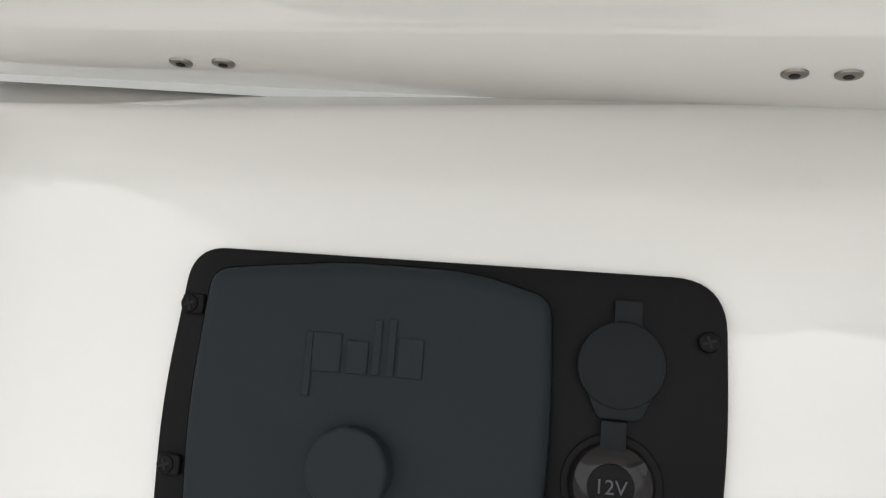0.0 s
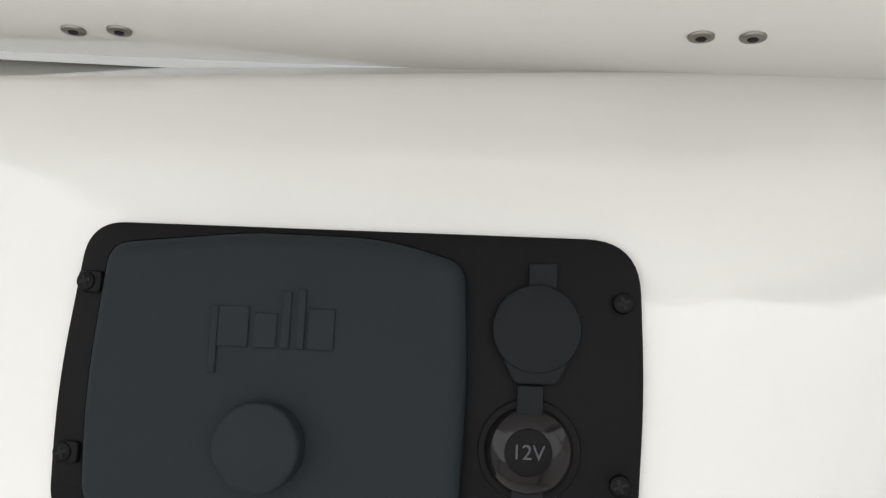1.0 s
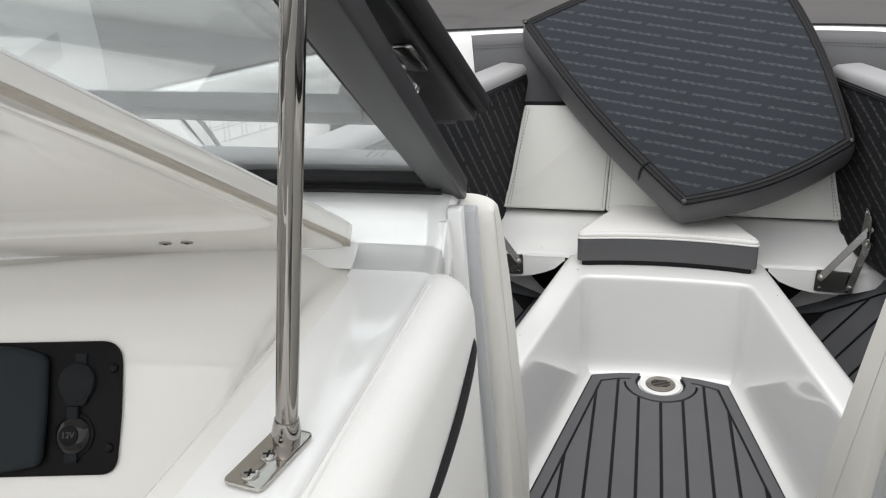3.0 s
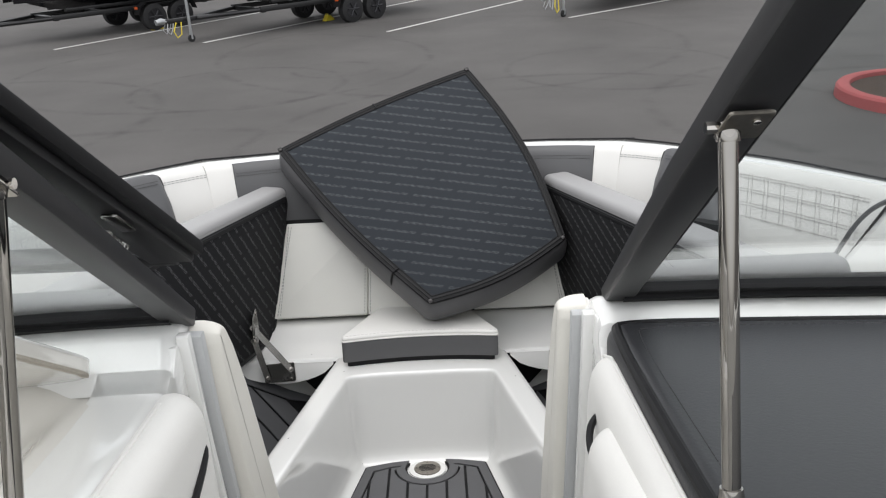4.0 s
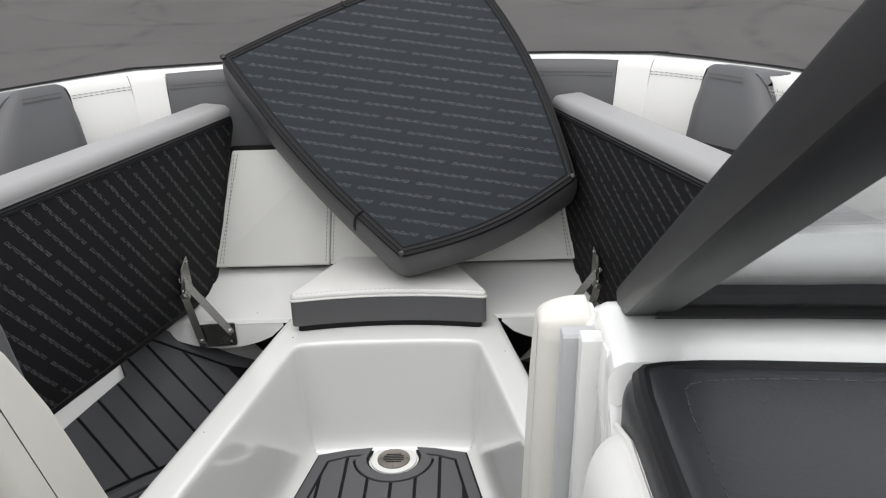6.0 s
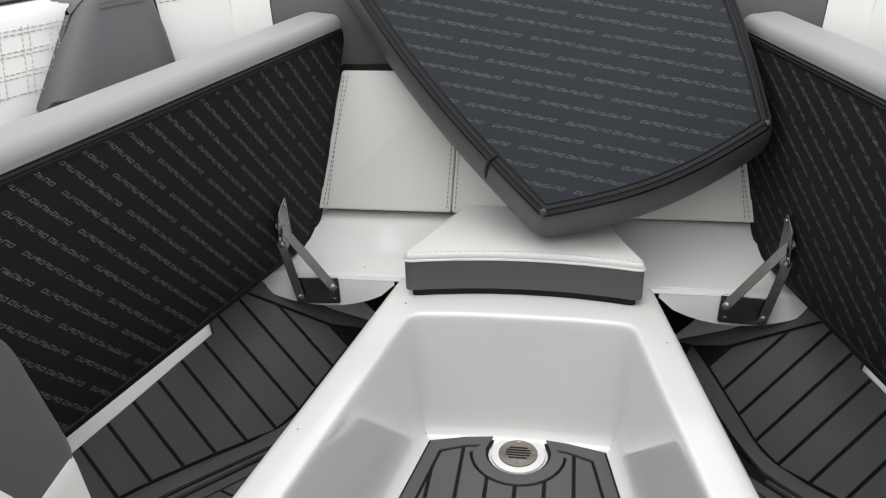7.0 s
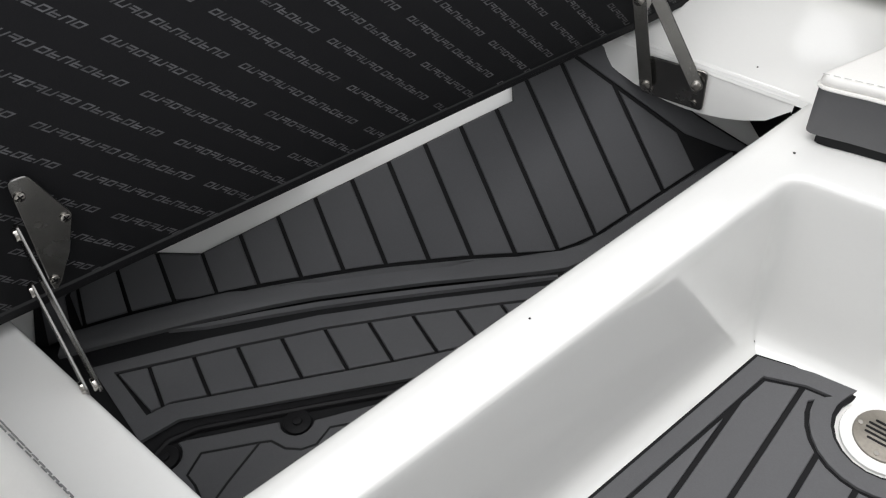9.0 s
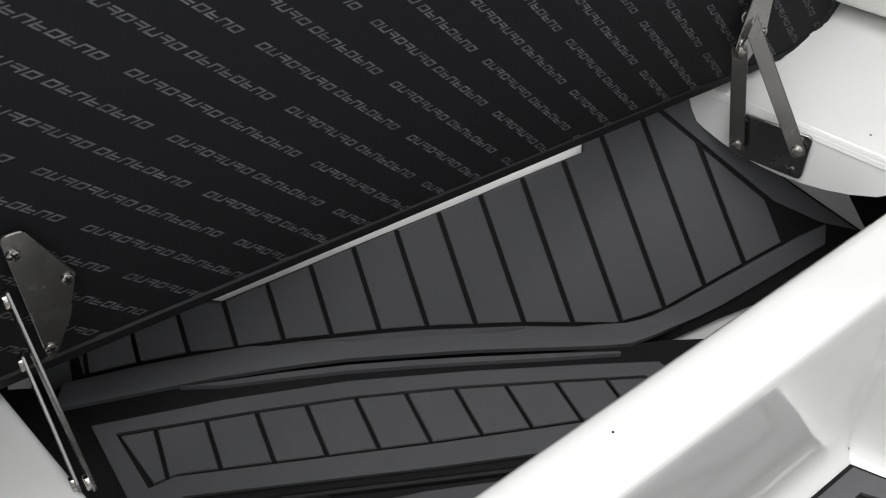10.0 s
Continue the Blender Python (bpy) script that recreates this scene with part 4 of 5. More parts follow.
part("cockpit_floor", box(-1.2, 1.2, -2.7, -0.8, -0.06, -0.032), FOAM, hull)
part("transom", box(-1.2, 1.2, -2.75, -2.70, -0.5, 0.72), GEL, hull)
rail = thing("rub_rail", (0, 0.8, 0.72), "grey rubber rub rail with a steel strip along the gunwale", "rub rail", kind="structure")
part("bumper", tube([(x * 1.004, y + 0.004, 0.716) for x, y in RAIL], 0.014, 8), made("grey rail rubber", (0.22, 0.215, 0.20), 0.6, scale=120, amount=0.1, bump=0.1), rail)
part("groove", tube([(x * 0.988, y * 0.99, 0.7345) for x, y in RAIL], 0.0028, 6), RUBBER, rail, "dark seam under the rail")
part("strip", tube([(x * 1.001, y + 0.001, 0.728) for x, y in RAIL], 0.0035, 6), STEEL_DULL, rail)
# joints of the rail where its lengths meet
for x, y in ((-0.65, 0.712), (0.65, 0.712)):
    part("joint", on(box(-0.006, 0.006, -0.018, 0.018, 0.70, 0.7345), pose(x, y, 0, 0, 0, -55 if x > 0 else 55)), RUBBER, rail, "dark rail joint")


# ---- consoles on both sides of the walkthrough ----
# this block is laid out a little large, and set down drawn in towards the cockpit
LAY[0] = Matrix.Translation((0, -1.45, 0.5)) @ Matrix.Scale(0.97, 4) @ Matrix.Translation((0, 1.45, -0.5))


def plump(poly, thick, inset, seg=7):
    """A stuffed pad: the polygon in the xy plane, domed to z = thick over a rim as wide as inset."""
    n = len(poly)
    area = sum(a[0] * b[1] - b[0] * a[1] for a, b in zip(poly, poly[1:] + poly[:1]))
    poly = poly if area > 0 else poly[::-1]
    nrm = []
    for i in range(n):
        t = (Vector(poly[(i + 1) % n]) - Vector(poly[i - 1])).normalized()
        nrm.append(Vector((-t.y, t.x)))
    rings = [[(x, y, -0.004) for x, y in poly]]
    for k in range(seg + 1):
        a = math.pi / 2 * k / seg
        d, h = inset * (1 - math.cos(a)), thick * math.sin(a)
        rings.append([(p[0] + m.x * d, p[1] + m.y * d, h) for p, m in zip(poly, nrm)])
    rings.append([(p[0] + m.x * inset * 1.15, p[1] + m.y * inset * 1.15, thick * 1.004) for p, m in zip(poly, nrm)])
    bm = sheet(rings, closed=True)
    bm.faces.new([bm.verts.new(p) for p in rings[-1]])
    bmesh.ops.remove_doubles(bm, verts=bm.verts[:], dist=1e-5)
    return bm


def upright(bm, x, s):
    """Stands a piece drawn in (y, z) on its plane at x, rising towards the middle line."""
    m = Matrix(((0, 0, 1, -abs(x)), (1, 0, 0, 0), (0, 1, 0, 0), (0, 0, 0, 1)))
    return side(on(bm, m), s)

def yz(poly, thick, bevel, seg, x, s):
    """A plate upright along the boat: polygon in (y, z), from x towards the middle line."""
    m = Matrix(((0, 0, 1, -abs(x)), (1, 0, 0, 0), (0, 1, 0, 0), (0, 0, 0, 1)))
    return side(on(slab(poly, thick, bevel, seg), m), s)


for s in (-1, 1):
    top = 0.70
    con = thing("console", (0.6 * s, -1.3, -0.03), "white fibreglass console bulkhead beside the walkthrough", "console", kind="structure")
    wall = [(-0.49, -0.03), (-0.49, 0.24), (-0.79, 0.74), (-0.80, 0.762), (-0.86, 0.752 if s < 0 else 0.764), (-0.90, top), (-1.75, top - 0.03), (-1.75, -0.03)]
    part("side_wall", yz(wall, 0.012, 0.003, 2, 0.272, s), GEL, con)
    part("end_wall", side(box(-1.15, -0.272, -1.78, -1.75, -0.03, top - 0.03), s), GEL, con)
    # sloped front, which carries the lounge backrest
    sl = plane((-0.272, -0.49, 0.24), (-1, 0, 0), (0, -0.30, 0.50))
    part("front_slope", side(on(slab([(0, 0), (0.85, 0), (0.85, 0.585), (0, 0.585)], 0.012), sl @ pose(0, 0, -0.012)), s), GEL, con)
    # ledge under the windscreen, falling in a soft ramp to the dash
    ledge = [(-0.778, 0.700), (-0.780, 0.748), (-0.783, 0.760), (-0.791, 0.769), (-0.81, 0.773)]
    if s < 0:
        ledge += [(-0.83, 0.772), (-0.845, 0.765), (-0.862, 0.750), (-0.880, 0.733), (-0.895, 0.722), (-0.910, 0.7155)]
    else:
        ledge += [(-0.838, 0.772), (-0.862, 0.769), (-0.874, 0.762), (-0.880, 0.735)]

    def run(xs, rows, bend):
        return side(sheet([[(-x, y - 0.15 * max(0, x - 0.3) ** 1.5 * bend, z - (0.05 if x < 0.2595 else 0.012 if x < 0.262 else 0.004 if x < 0.266 else 0)) for x in xs] for y, z in rows]), s)

    edge_xs = [0.259, 0.260, 0.2635, 0.272, 0.285, 0.31, 0.352]
    wide_xs = edge_xs + [0.38, 0.41, 0.45, 0.5, 0.6, 0.7, 0.8, 0.9, 1.0, 1.13]
    if s < 0:
        part("ledge", run(wide_xs, ledge, 1), GEL, con)
        part("dash_top", run(edge_xs, ledge[8:] + [(-0.93, 0.7130), (-1.0, 0.7125), (-1.2, 0.7125), (-1.4, 0.7125), (-1.6, 0.7125), (-1.75, 0.7125)], 1), GEL, con)
    else:
        part("ledge", run(wide_xs, ledge, 1), GEL, con)

# port dash, with the glove compartment sunk into it
port = thing("port_dash", (-0.5, -1.1, 0.5), "cream fibreglass port dash with an open glove compartment", "dashboard", kind="structure")
PO, PU, PV = Vector((-0.6708, -1.0747, 0.6142)), Vector((0.99228, 0.11094, 0.05547)), Vector((-0.10569, 0.52222, 0.84623))
PANEL = plane(PO, PU, PV)


def cove(u, v, w):
    return PANEL @ Vector((u, v, w))


# skin of the compartment: columns across, rows from its foot up over the rounded brow to the lip
cols = [(-0.335, 0.16), (-0.30, 0.13), (-0.275, 0.085), (-0.255, 0.035), (-0.238, 0.010), (-0.22, 0.0015), (-0.19, 0.0), (-0.1, 0.0), (0.0, 0.0), (0.1, 0.0), (0.135, 0.0)]
rows = []
brow_line = ((-0.30, 0.0), (-0.2, 0.0), (-0.1, 0.0), (0.0, 0.0), (0.06, 0.0), (0.085, 0.0), (0.094, -0.0001), (0.0985, -0.0006), (0.1025, -0.0017), (0.107, -0.0034), (0.120, -0.0085), (0.132, -0.0135), (0.138, -0.0165), (0.142, -0.0200), (0.1445, -0.0245), (0.1497, -0.034), (0.160, -0.051), (0.181, -0.085), (0.201, -0.117))
for v, w in brow_line:
    keep = 1.0 if v < 0.1 else max(0.0, 1 - (v - 0.1) / 0.03)
    back = min(max((v - 0.07) / 0.07, 0.0), 1.0)

    def brow(u, h=0.0):
        """The brow runs level with the dash top, drawing back towards the walkthrough."""
        return cove(u, v, w + h) + Vector((0, 0.96, -0.12)) * 0.17 * max(0.0, u + 0.15) * back

    line = [brow(u, h * keep) for u, h in cols]
    # towards the starboard end the skin sweeps up into the side wall
    ur = 0.235 + 0.45 * min(max(v, -0.07), 0.12)
    # and at the top its corner is rounded down to the dash
    turn = min(max((v - 0.100) / 0.045, 0.0), 1.0)
    ur -= 0.045 * turn * turn
    foot = brow(ur)
    rise = Vector((-0.366, foot.y - 0.55 * max(0.0, 0.7135 - foot.z), 0.7135))
    lip_end = Vector((rise.x + 0.030, rise.y, rise.z - 0.0025))
    line += eased([brow(ur - 0.05), brow(ur - 0.02), foot, foot.lerp(rise, 0.3), foot.lerp(rise, 0.75), Vector((rise.x, rise.y, rise.z + 0.0008)), Vector((rise.x + 0.012, rise.y, rise.z + 0.0008)), lip_end], 2)
    rows.append(line)
part("compartment", sheet(rows), GEL_IN, port)
part("dash_foot", sheet([[(x, y, z) for x in (-1.13, -0.9, -0.6, -0.4, -0.352)] for y, z in ((-1.24, 0.36), (-1.45, 0.33), (-1.75, 0.33))]), GEL_IN, port)

# the glove compartment's raised lid
LIDO = plane((-0.352, -0.882, 0.7255), (-0.993, -0.114, -0.046), (0, -0.838, 0.545))
glove = thing("glove_box_lid", (-0.6, -0.98, 0.75), "cream fibreglass glove box lid standing open on steel-screwed hinges", "lid")
lid_base = [(-0.011, 0), (0.64, -0.011), (0.64, 0.58), (0.110, 0.58)]
lid_out = rounded(lid_base, [0.05, 0.08, 0.05, 0.05], 9)
part("panel", on(slab(lid_out, 0.006, 0.004, 3), LIDO @ pose(0, 0, 0.0145)), GEL, glove)


def lid_shape(inset):
    return rounded(drawn_in(lid_base, inset), [max(0.012, r - inset) for r in (0.05, 0.08, 0.05, 0.05)], 9)


def lid_ring(inset, h):
    return [LIDO @ Vector((x, y, h)) for x, y in lid_shape(inset)]


def dish(inset, h):
    """The sunken middle of the underside; the hinge flange below it is left standing."""
    core = [(0.034, 0.104), (0.612, 0.104), (0.612, 0.552), (0.135, 0.552)]
    return [LIDO @ Vector((x, y, h)) for x, y in rounded(drawn_in(core, inset), [max(0.02, 0.05 - inset)] * 4, 9)]


part("inner_moulding", sheet([lid_ring(0.0, 0.016), lid_ring(0.0, 0.0035), lid_ring(0.0008, 0.0014), lid_ring(0.0025, 0.0004), lid_ring(0.005, 0.0), dish(0.0, 0.0), dish(0.003, 0.0006), dish(0.007, 0.0028), dish(0.013, 0.0068), dish(0.022, 0.0094), dish(0.032, 0.0104), dish(0.06, 0.0110)], closed=True), GEL_IN, glove)
part("inner_skin", on(slab([(inv_p.x, inv_p.y) for inv_p in [LIDO.inverted() @ q for q in dish(0.058, 0.0)]], 0.003), LIDO @ pose(0, 0, 0.0110)), GEL_IN, glove)
# the cut edge of the moulding, left raw
cut = lambda d, h: (lid_ring(d, h)[31:] + lid_ring(d, h)[:4])
part("cut_edge", sheet([cut(0.0012, 0.0040), cut(0.0014, -0.0016), cut(0.0022, -0.0024), cut(0.0095, -0.0024), cut(0.0105, -0.0016), cut(0.0107, 0.0030)]), RAW, glove, "raw tan fibreglass edge")
inv = LIDO.inverted()
for x, y, z in ((-0.838, -0.993, 0.739), (-0.814, -0.989, 0.739), (-0.533, -0.958, 0.753), (-0.510, -0.955, 0.755)):
    q = inv @ Vector((x, y, z))
    sc = part("screw", on(disc(0.0062, 0.0016, 20, 0.0008), LIDO @ pose(q.x, 0.0635, 0.0002, 180, 0, 0)), STEEL_DARK, glove)
    # the dark inside the socket is a black disc on the head
    part("socket", on(disc(0.0026, 0.0006, 6), LIDO @ pose(q.x, 0.0635, -0.0013, 180, 0, 20)), RUBBER, sc, "hex socket shown as a black disc")

# ---- stereo and socket panel in the compartment ----
box_panel = thing("stereo_panel", tuple(PO), "black plastic panel with a covered stereo and two capped sockets", "control panel")
plate = rounded([(-0.1195, 0.066), (-0.1275, -0.010), (-0.1255, -0.068), (0.129, -0.063), (0.1315, 0.0), (0.1285, 0.064)], [0.019, 0.5, 0.016, 0.018, 0.5, 0.024], 10)[::-1]
plate = plate if sum(a[0] * b[1] - b[0] * a[1] for a, b in zip(plate, plate[1:] + plate[:1])) > 0 else plate[::-1]
part("plate", on(slab(plate, 0.004, 0.0012, 2), PANEL @ pose(0, 0, 0.0005)), PLASTIC, box_panel)
cover_base = [(-0.105, 0.0555), (-0.04, 0.062), (0.02, 0.061), (0.0555, 0.051), (0.0585, 0.0), (0.0565, -0.054), (0.02, -0.061), (-0.04, -0.062), (-0.107, -0.0605), (-0.110, -0.01)][::-1]
cb = rounded(cover_base, [0.5, 0.012, 0.2, 0.2, 0.012, 0.5, 0.012, 0.2, 0.2, 0.012], 7)
cb = cb if sum(a[0] * b[1] - b[0] * a[1] for a, b in zip(cb, cb[1:] + cb[:1])) > 0 else cb[::-1]
cover = part("cover", on(slab(cb, 0.0125, 0.0075, 5), PANEL @ pose(0, 0, 0.004)), COVER, box_panel, "slate silicone stereo cover")
part("knob_boss", on(disc(0.0185, 0.012, 36, 0.0022, 3), PANEL @ pose(-0.0265, -0.029, 0.0155)), COVER, cover)
# the raised mark on the cover, as plain bars
for x0, y0, x1, y1 in ((-0.053, 0.0, -0.0495, 0.029), (-0.0495, 0.0115, -0.036, 0.029), (-0.0335, 0.0115, -0.0235, 0.0265), (-0.0215, 0.0115, -0.0178, 0.036), (-0.0150, 0.0115, -0.0113, 0.037), (-0.0100, 0.0115, 0.0015, 0.029)):
    part("mark", on(slab([(x0, y0), (x1, y0), (x1, y1), (x0, y1)], 0.0014, 0.0004, 1), PANEL @ pose(0, 0, 0.0162)), COVER, cover)
for (x, y), ear in (((-0.1172, 0.038), 1), ((-0.1205, -0.038), 1), ((0.122, 0.037), 0), ((0.122, -0.038), 0)):
    if ear:
        part("ear", on(slab(rounded([(-0.004, -0.005), (0.0075, -0.005), (0.0075, 0.005), (-0.004, 0.005)], 0.0025, 3), 0.0025, 0.0006, 1), PANEL @ pose(x, y, 0.0042)), PLASTIC, box_panel)
    part("screw", on(screw_head(0.0046, 0.0032), PANEL @ pose(x, y, 0.0046)), [PLASTIC, RUBBER], box_panel, "black cross-head screw")
cap = part("socket_cap", on(join(disc(0.0188, 0.006, 36, 0.0016, 2), on(slab(rounded([(-0.009, -0.023), (0.009, -0.023), (0.016, -0.008), (-0.016, -0.008)], 0.004, 3), 0.005, 0.001), pose(0, 0, 0)), on(slab(rounded([(-0.002, 0.016), (0.010, 0.016), (0.010, 0.028), (-0.002, 0.028)], 0.001, 2), 0.003, 0.0006), pose(-0.002, 0, 0))), PANEL @ pose(0.0862, 0.0245, 0.0045)), CAP, box_panel, "near-black rubber socket cap")
part("collar", on(disc(0.0215, 0.002, 36, 0.0008), PANEL @ pose(0.0845, -0.026, 0.0045)), PLASTIC, box_panel)
dome = bmesh.new()
bmesh.ops.create_uvsphere(dome, u_segments=36, v_segments=14, radius=0.0186, matrix=Matrix.Diagonal((1, 1, 0.42, 1)))
bmesh.ops.bisect_plane(dome, geom=dome.verts[:] + dome.edges[:] + dome.faces[:], plane_co=(0, 0, 0.0), plane_no=(0, 0, -1), clear_outer=True)
cap2 = part("socket_cap", on(dome, PANEL @ pose(0.0843, -0.026, 0.0062)), GLOSS, box_panel, "glossy black domed socket cap")
part("hinge_tab", on(slab(rounded([(-0.0055, 0.014), (0.0055, 0.014), (0.0055, 0.027), (-0.0055, 0.027)], 0.001, 2), 0.005, 0.0008), PANEL @ pose(0.0843, -0.026, 0.0055)), CAP, cap2)
part("hinge_tab", on(slab(rounded([(-0.0065, -0.026), (0.0065, -0.026), (0.0065, -0.015), (-0.0065, -0.015)], 0.001, 2), 0.004, 0.0008), PANEL @ pose(0.0843, -0.026, 0.005)), CAP, cap2)
part("badge", on(disc(0.0098, 0.0016, 28, 0.0005), PANEL @ pose(0.0843, -0.026, 0.0130)), PLASTIC, cap2)
curve = bpy.data.curves.new("lettering", "FONT")
curve.body, curve.size, curve.align_x, curve.align_y, curve.extrude = "12V", 0.0085, "CENTER", "CENTER", 0.0003
tmp = new("lettering", curve)
dg = bpy.context.evaluated_depsgraph_get()
me = bpy.data.meshes.new_from_object(tmp.evaluated_get(dg))
bpy.data.objects.remove(tmp)
bm = bmesh.new()
bm.from_mesh(me)
part("lettering", on(bm, PANEL @ pose(0.0843, -0.026, 0.0149)), PALE, cap2, "raised 12V lettering with a painted grey sheen")

# ---- upholstery of the walkthrough ----
for s in (-1, 1):
    fp = thing("walkthrough_pad", (0.24 * s, -0.5, 0.0), "cream vinyl pad on the front edge of the console", "pad", "walkthrough pads")
    front = [(-0.815, 0.755), (-0.790, 0.764), (-0.765, 0.752), (-0.735, 0.715), (-0.687, 0.635), (-0.637, 0.53), (-0.595, 0.44), (-0.545, 0.33), (-0.50, 0.19), (-0.48, 0.0)]
    rear = [(-0.69, 0.0), (-0.70, 0.28), (-0.735, 0.44), (-0.79, 0.63), (-0.815, 0.735)]
    if s > 0:
        front, rear = [[(y + 0.013 * z, z + 0.007 * min(1, z / 0.6)) for y, z in q] for q in (front, rear)]
    pg = rounded(front + rear, [0.018, 0.03, 0.03, 0.04] + [0.05] * 5 + [0.022] + [0.022] + [0.05] * 3 + [0.018], 3)
    part("cushion", upright(plump(pg, 0.033, 0.014), 0.254, s), VINYL_CREAM, fp)
    part("mounting_board", yz([(y - 0.004, z - 0.004) for y, z in (pg if sum(a[0] * b[1] - b[0] * a[1] for a, b in zip(pg, pg[1:] + pg[:1])) > 0 else pg[::-1])], 0.010, 0.003, 2, 0.264, s), VINYL, fp, "white vinyl piping along the pad")
    ws = thing("door_gasket", (0.25 * s, -0.75, 0.0), "grey rubber weatherstrip channel up the console side", "weatherstrip", "weatherstrips")
    for k, (a, wide, mm, zt) in enumerate(((0.003, 0.017, WEATHER, 0.760), (0.0215, 0.016, GEL, 0.766))):
        line = [(y - a + (0.010 if s > 0 else 0), min(z, zt)) for y, z in ((-0.818, zt), (-0.79, 0.63), (-0.735, 0.44), (-0.70, 0.28), (-0.69, 0.0))]
        pg = rounded(line + [(y - wide, z) for y, z in line[::-1]], [0.004] + [0] * 8 + [0.006], 3)
        pg = pg if sum(p[0] * q[1] - q[0] * p[1] for p, q in zip(pg, pg[1:] + pg[:1])) > 0 else pg[::-1]
        part("strip", yz(pg, 0.016 if k else 0.027, 0.002, 2, 0.262, s), mm, ws)
    sp = thing("side_pad", (0.25 * s, -1.0, 0.05), "plump white vinyl side pad with a black pull cord", "pad", "side pads")
    z1 = 0.712 if s < 0 else 0.742
    pg = rounded([(-0.866 if s < 0 else -0.90, z1 + 0.004), (-1.25, z1), (-1.60, z1 - 0.008), (-1.60, 0.06), (-0.80, 0.06), (-0.80, 0.25), (-0.835, 0.48)], [0.075, 0, 0.06, 0.06, 0.06, 0.08, 0.08], 9)
    part("cushion", upright(plump(pg, 0.036 if s < 0 else 0.024, 0.040, 9), 0.262, s), VINYL, sp)
    if s > 0:
        # the lower panel, which the cord sets off from the roll above it
        dn = rounded([(-1.02, 0.712), (-1.30, 0.728), (-1.60, 0.72), (-1.60, 0.10), (-0.86, 0.10), (-0.93, 0.45)], [0.06, 0.06, 0.06, 0.06, 0.06, 0.06], 7)
        part("lower_panel", upright(plump(dn, 0.030, 0.040, 8), 0.246, s), VINYL, sp)
    part("welt", side(tube([(-0.2615, y, z) for y, z in ((-0.90, z1 - 0.012), (-0.94, z1 + 0.002), (-1.25, z1 + 0.001), (-1.6, z1 - 0.007))], 0.0026, 6), s), VINYL, sp)
    cord = [(-0.248, -0.890, 0.646), (-0.226, -0.900, 0.638), (-0.222, -0.94, 0.625), (-0.221, -1.0, 0.608), (-0.222, -1.06, 0.596), (-0.224, -1.11, 0.588), (-0.244, -1.13, 0.58)]
    if s > 0:
        cord = [(-0.246, -0.965, 0.690), (-0.232, -0.975, 0.682), (-0.226, -0.995, 0.672), (-0.224, -1.02, 0.670), (-0.225, -1.045, 0.676), (-0.240, -1.065, 0.685)]
    part("pull_cord", side(tube(eased(cord), 0.0042, 8), s), BINDING, sp, "black pull cord")
    # lounge backrest on the console's sloped front
    lb = thing("lounge_backrest", (0.6 * s, -0.6, 0.25), "grey and white vinyl lounge backrest facing the bow", "backrest", "lounge backrests")
    LBM = plane((-0.335, -0.490, 0.246), (-1, 0, 0), (0, -0.020, 0.26))
    body = rounded([(-0.012, 0.0), (0.64, 0.0), (0.66, 0.30), (0.0, 0.30)], 0.03, 5)
    part("white_panel", side(on(slab(body, 0.11, 0.022, 5), LBM @ pose(0, 0, -0.11)), s), VINYL, lb, "white vinyl lower panel")
    for v in (0.082, 0.094):
        stitched(lb, [tuple(Vector(((LBM @ Vector(q)).x * -s, (LBM @ Vector(q)).y, (LBM @ Vector(q)).z))) for q in ((0.012, v, 0.0004), (0.60, v, 0.0004))], THREAD)
    stitched(lb, [tuple(Vector(((LBM @ Vector(q)).x * -s, (LBM @ Vector(q)).y, (LBM @ Vector(q)).z))) for q in ((0.022, 0.03, 0.0004), (0.030, 0.25, 0.0004))], THREAD)
    LBM = plane((-0.335, -0.485, 0.245), (-1, 0, 0), (0, -0.215, 0.44))
    part("white_panel", side(on(slab(rounded([(0.27, 0.28), (0.67, 0.28), (0.67, 0.50), (0.27, 0.50)], 0.03, 5), 0.07, 0.02, 4), LBM @ pose(0, 0, -0.04)), s), VINYL, lb, "white vinyl upper panel")
    grey = rounded([(-0.504, 0.502), (-0.547, 0.662), (-0.60, 0.724), (-0.677, 0.784), (-0.745, 0.786), (-0.71, 0.44)], [0.04, 0.08, 0.06, 0.04, 0.03, 0.04], 6)
    crest = [(y, z) for y, z in grey if z > 0.53 and y > -0.73 and (z > 0.70 or y > -0.62)]
    grey = grey if sum(a[0] * b[1] - b[0] * a[1] for a, b in zip(grey, grey[1:] + grey[:1])) > 0 else grey[::-1]
    cy, cz = -0.645, 0.64
    rings = [[(-x, cy + (y - cy) * k, cz + (z - cz) * k) for y, z in grey] for x, k in ((0.635, 0.9), (0.63, 1.0), (0.372, 1.0), (0.358, 0.995), (0.348, 0.98), (0.341, 0.955), (0.338, 0.92), (0.337, 0.86))]
    bm = sheet(rings, closed=True)
    for ring in (rings[0], rings[-1]):
        bm.faces.new([bm.verts.new(p) for p in ring])
    bmesh.ops.remove_doubles(bm, verts=bm.verts[:], dist=1e-5)
    bmesh.ops.recalc_face_normals(bm, faces=bm.faces[:])
    part("grey_bolster", side(bm, s), VINYL_GREY, lb, "dark grey vinyl bolster")
    for dn in (0.0, 0.009, 0.018):
        stitched(lb, [((0.374 + dn) * s, y + 0.0003, z + 0.0003) for y, z in crest], THREAD_DARK if dn != 0.009 else THREAD)


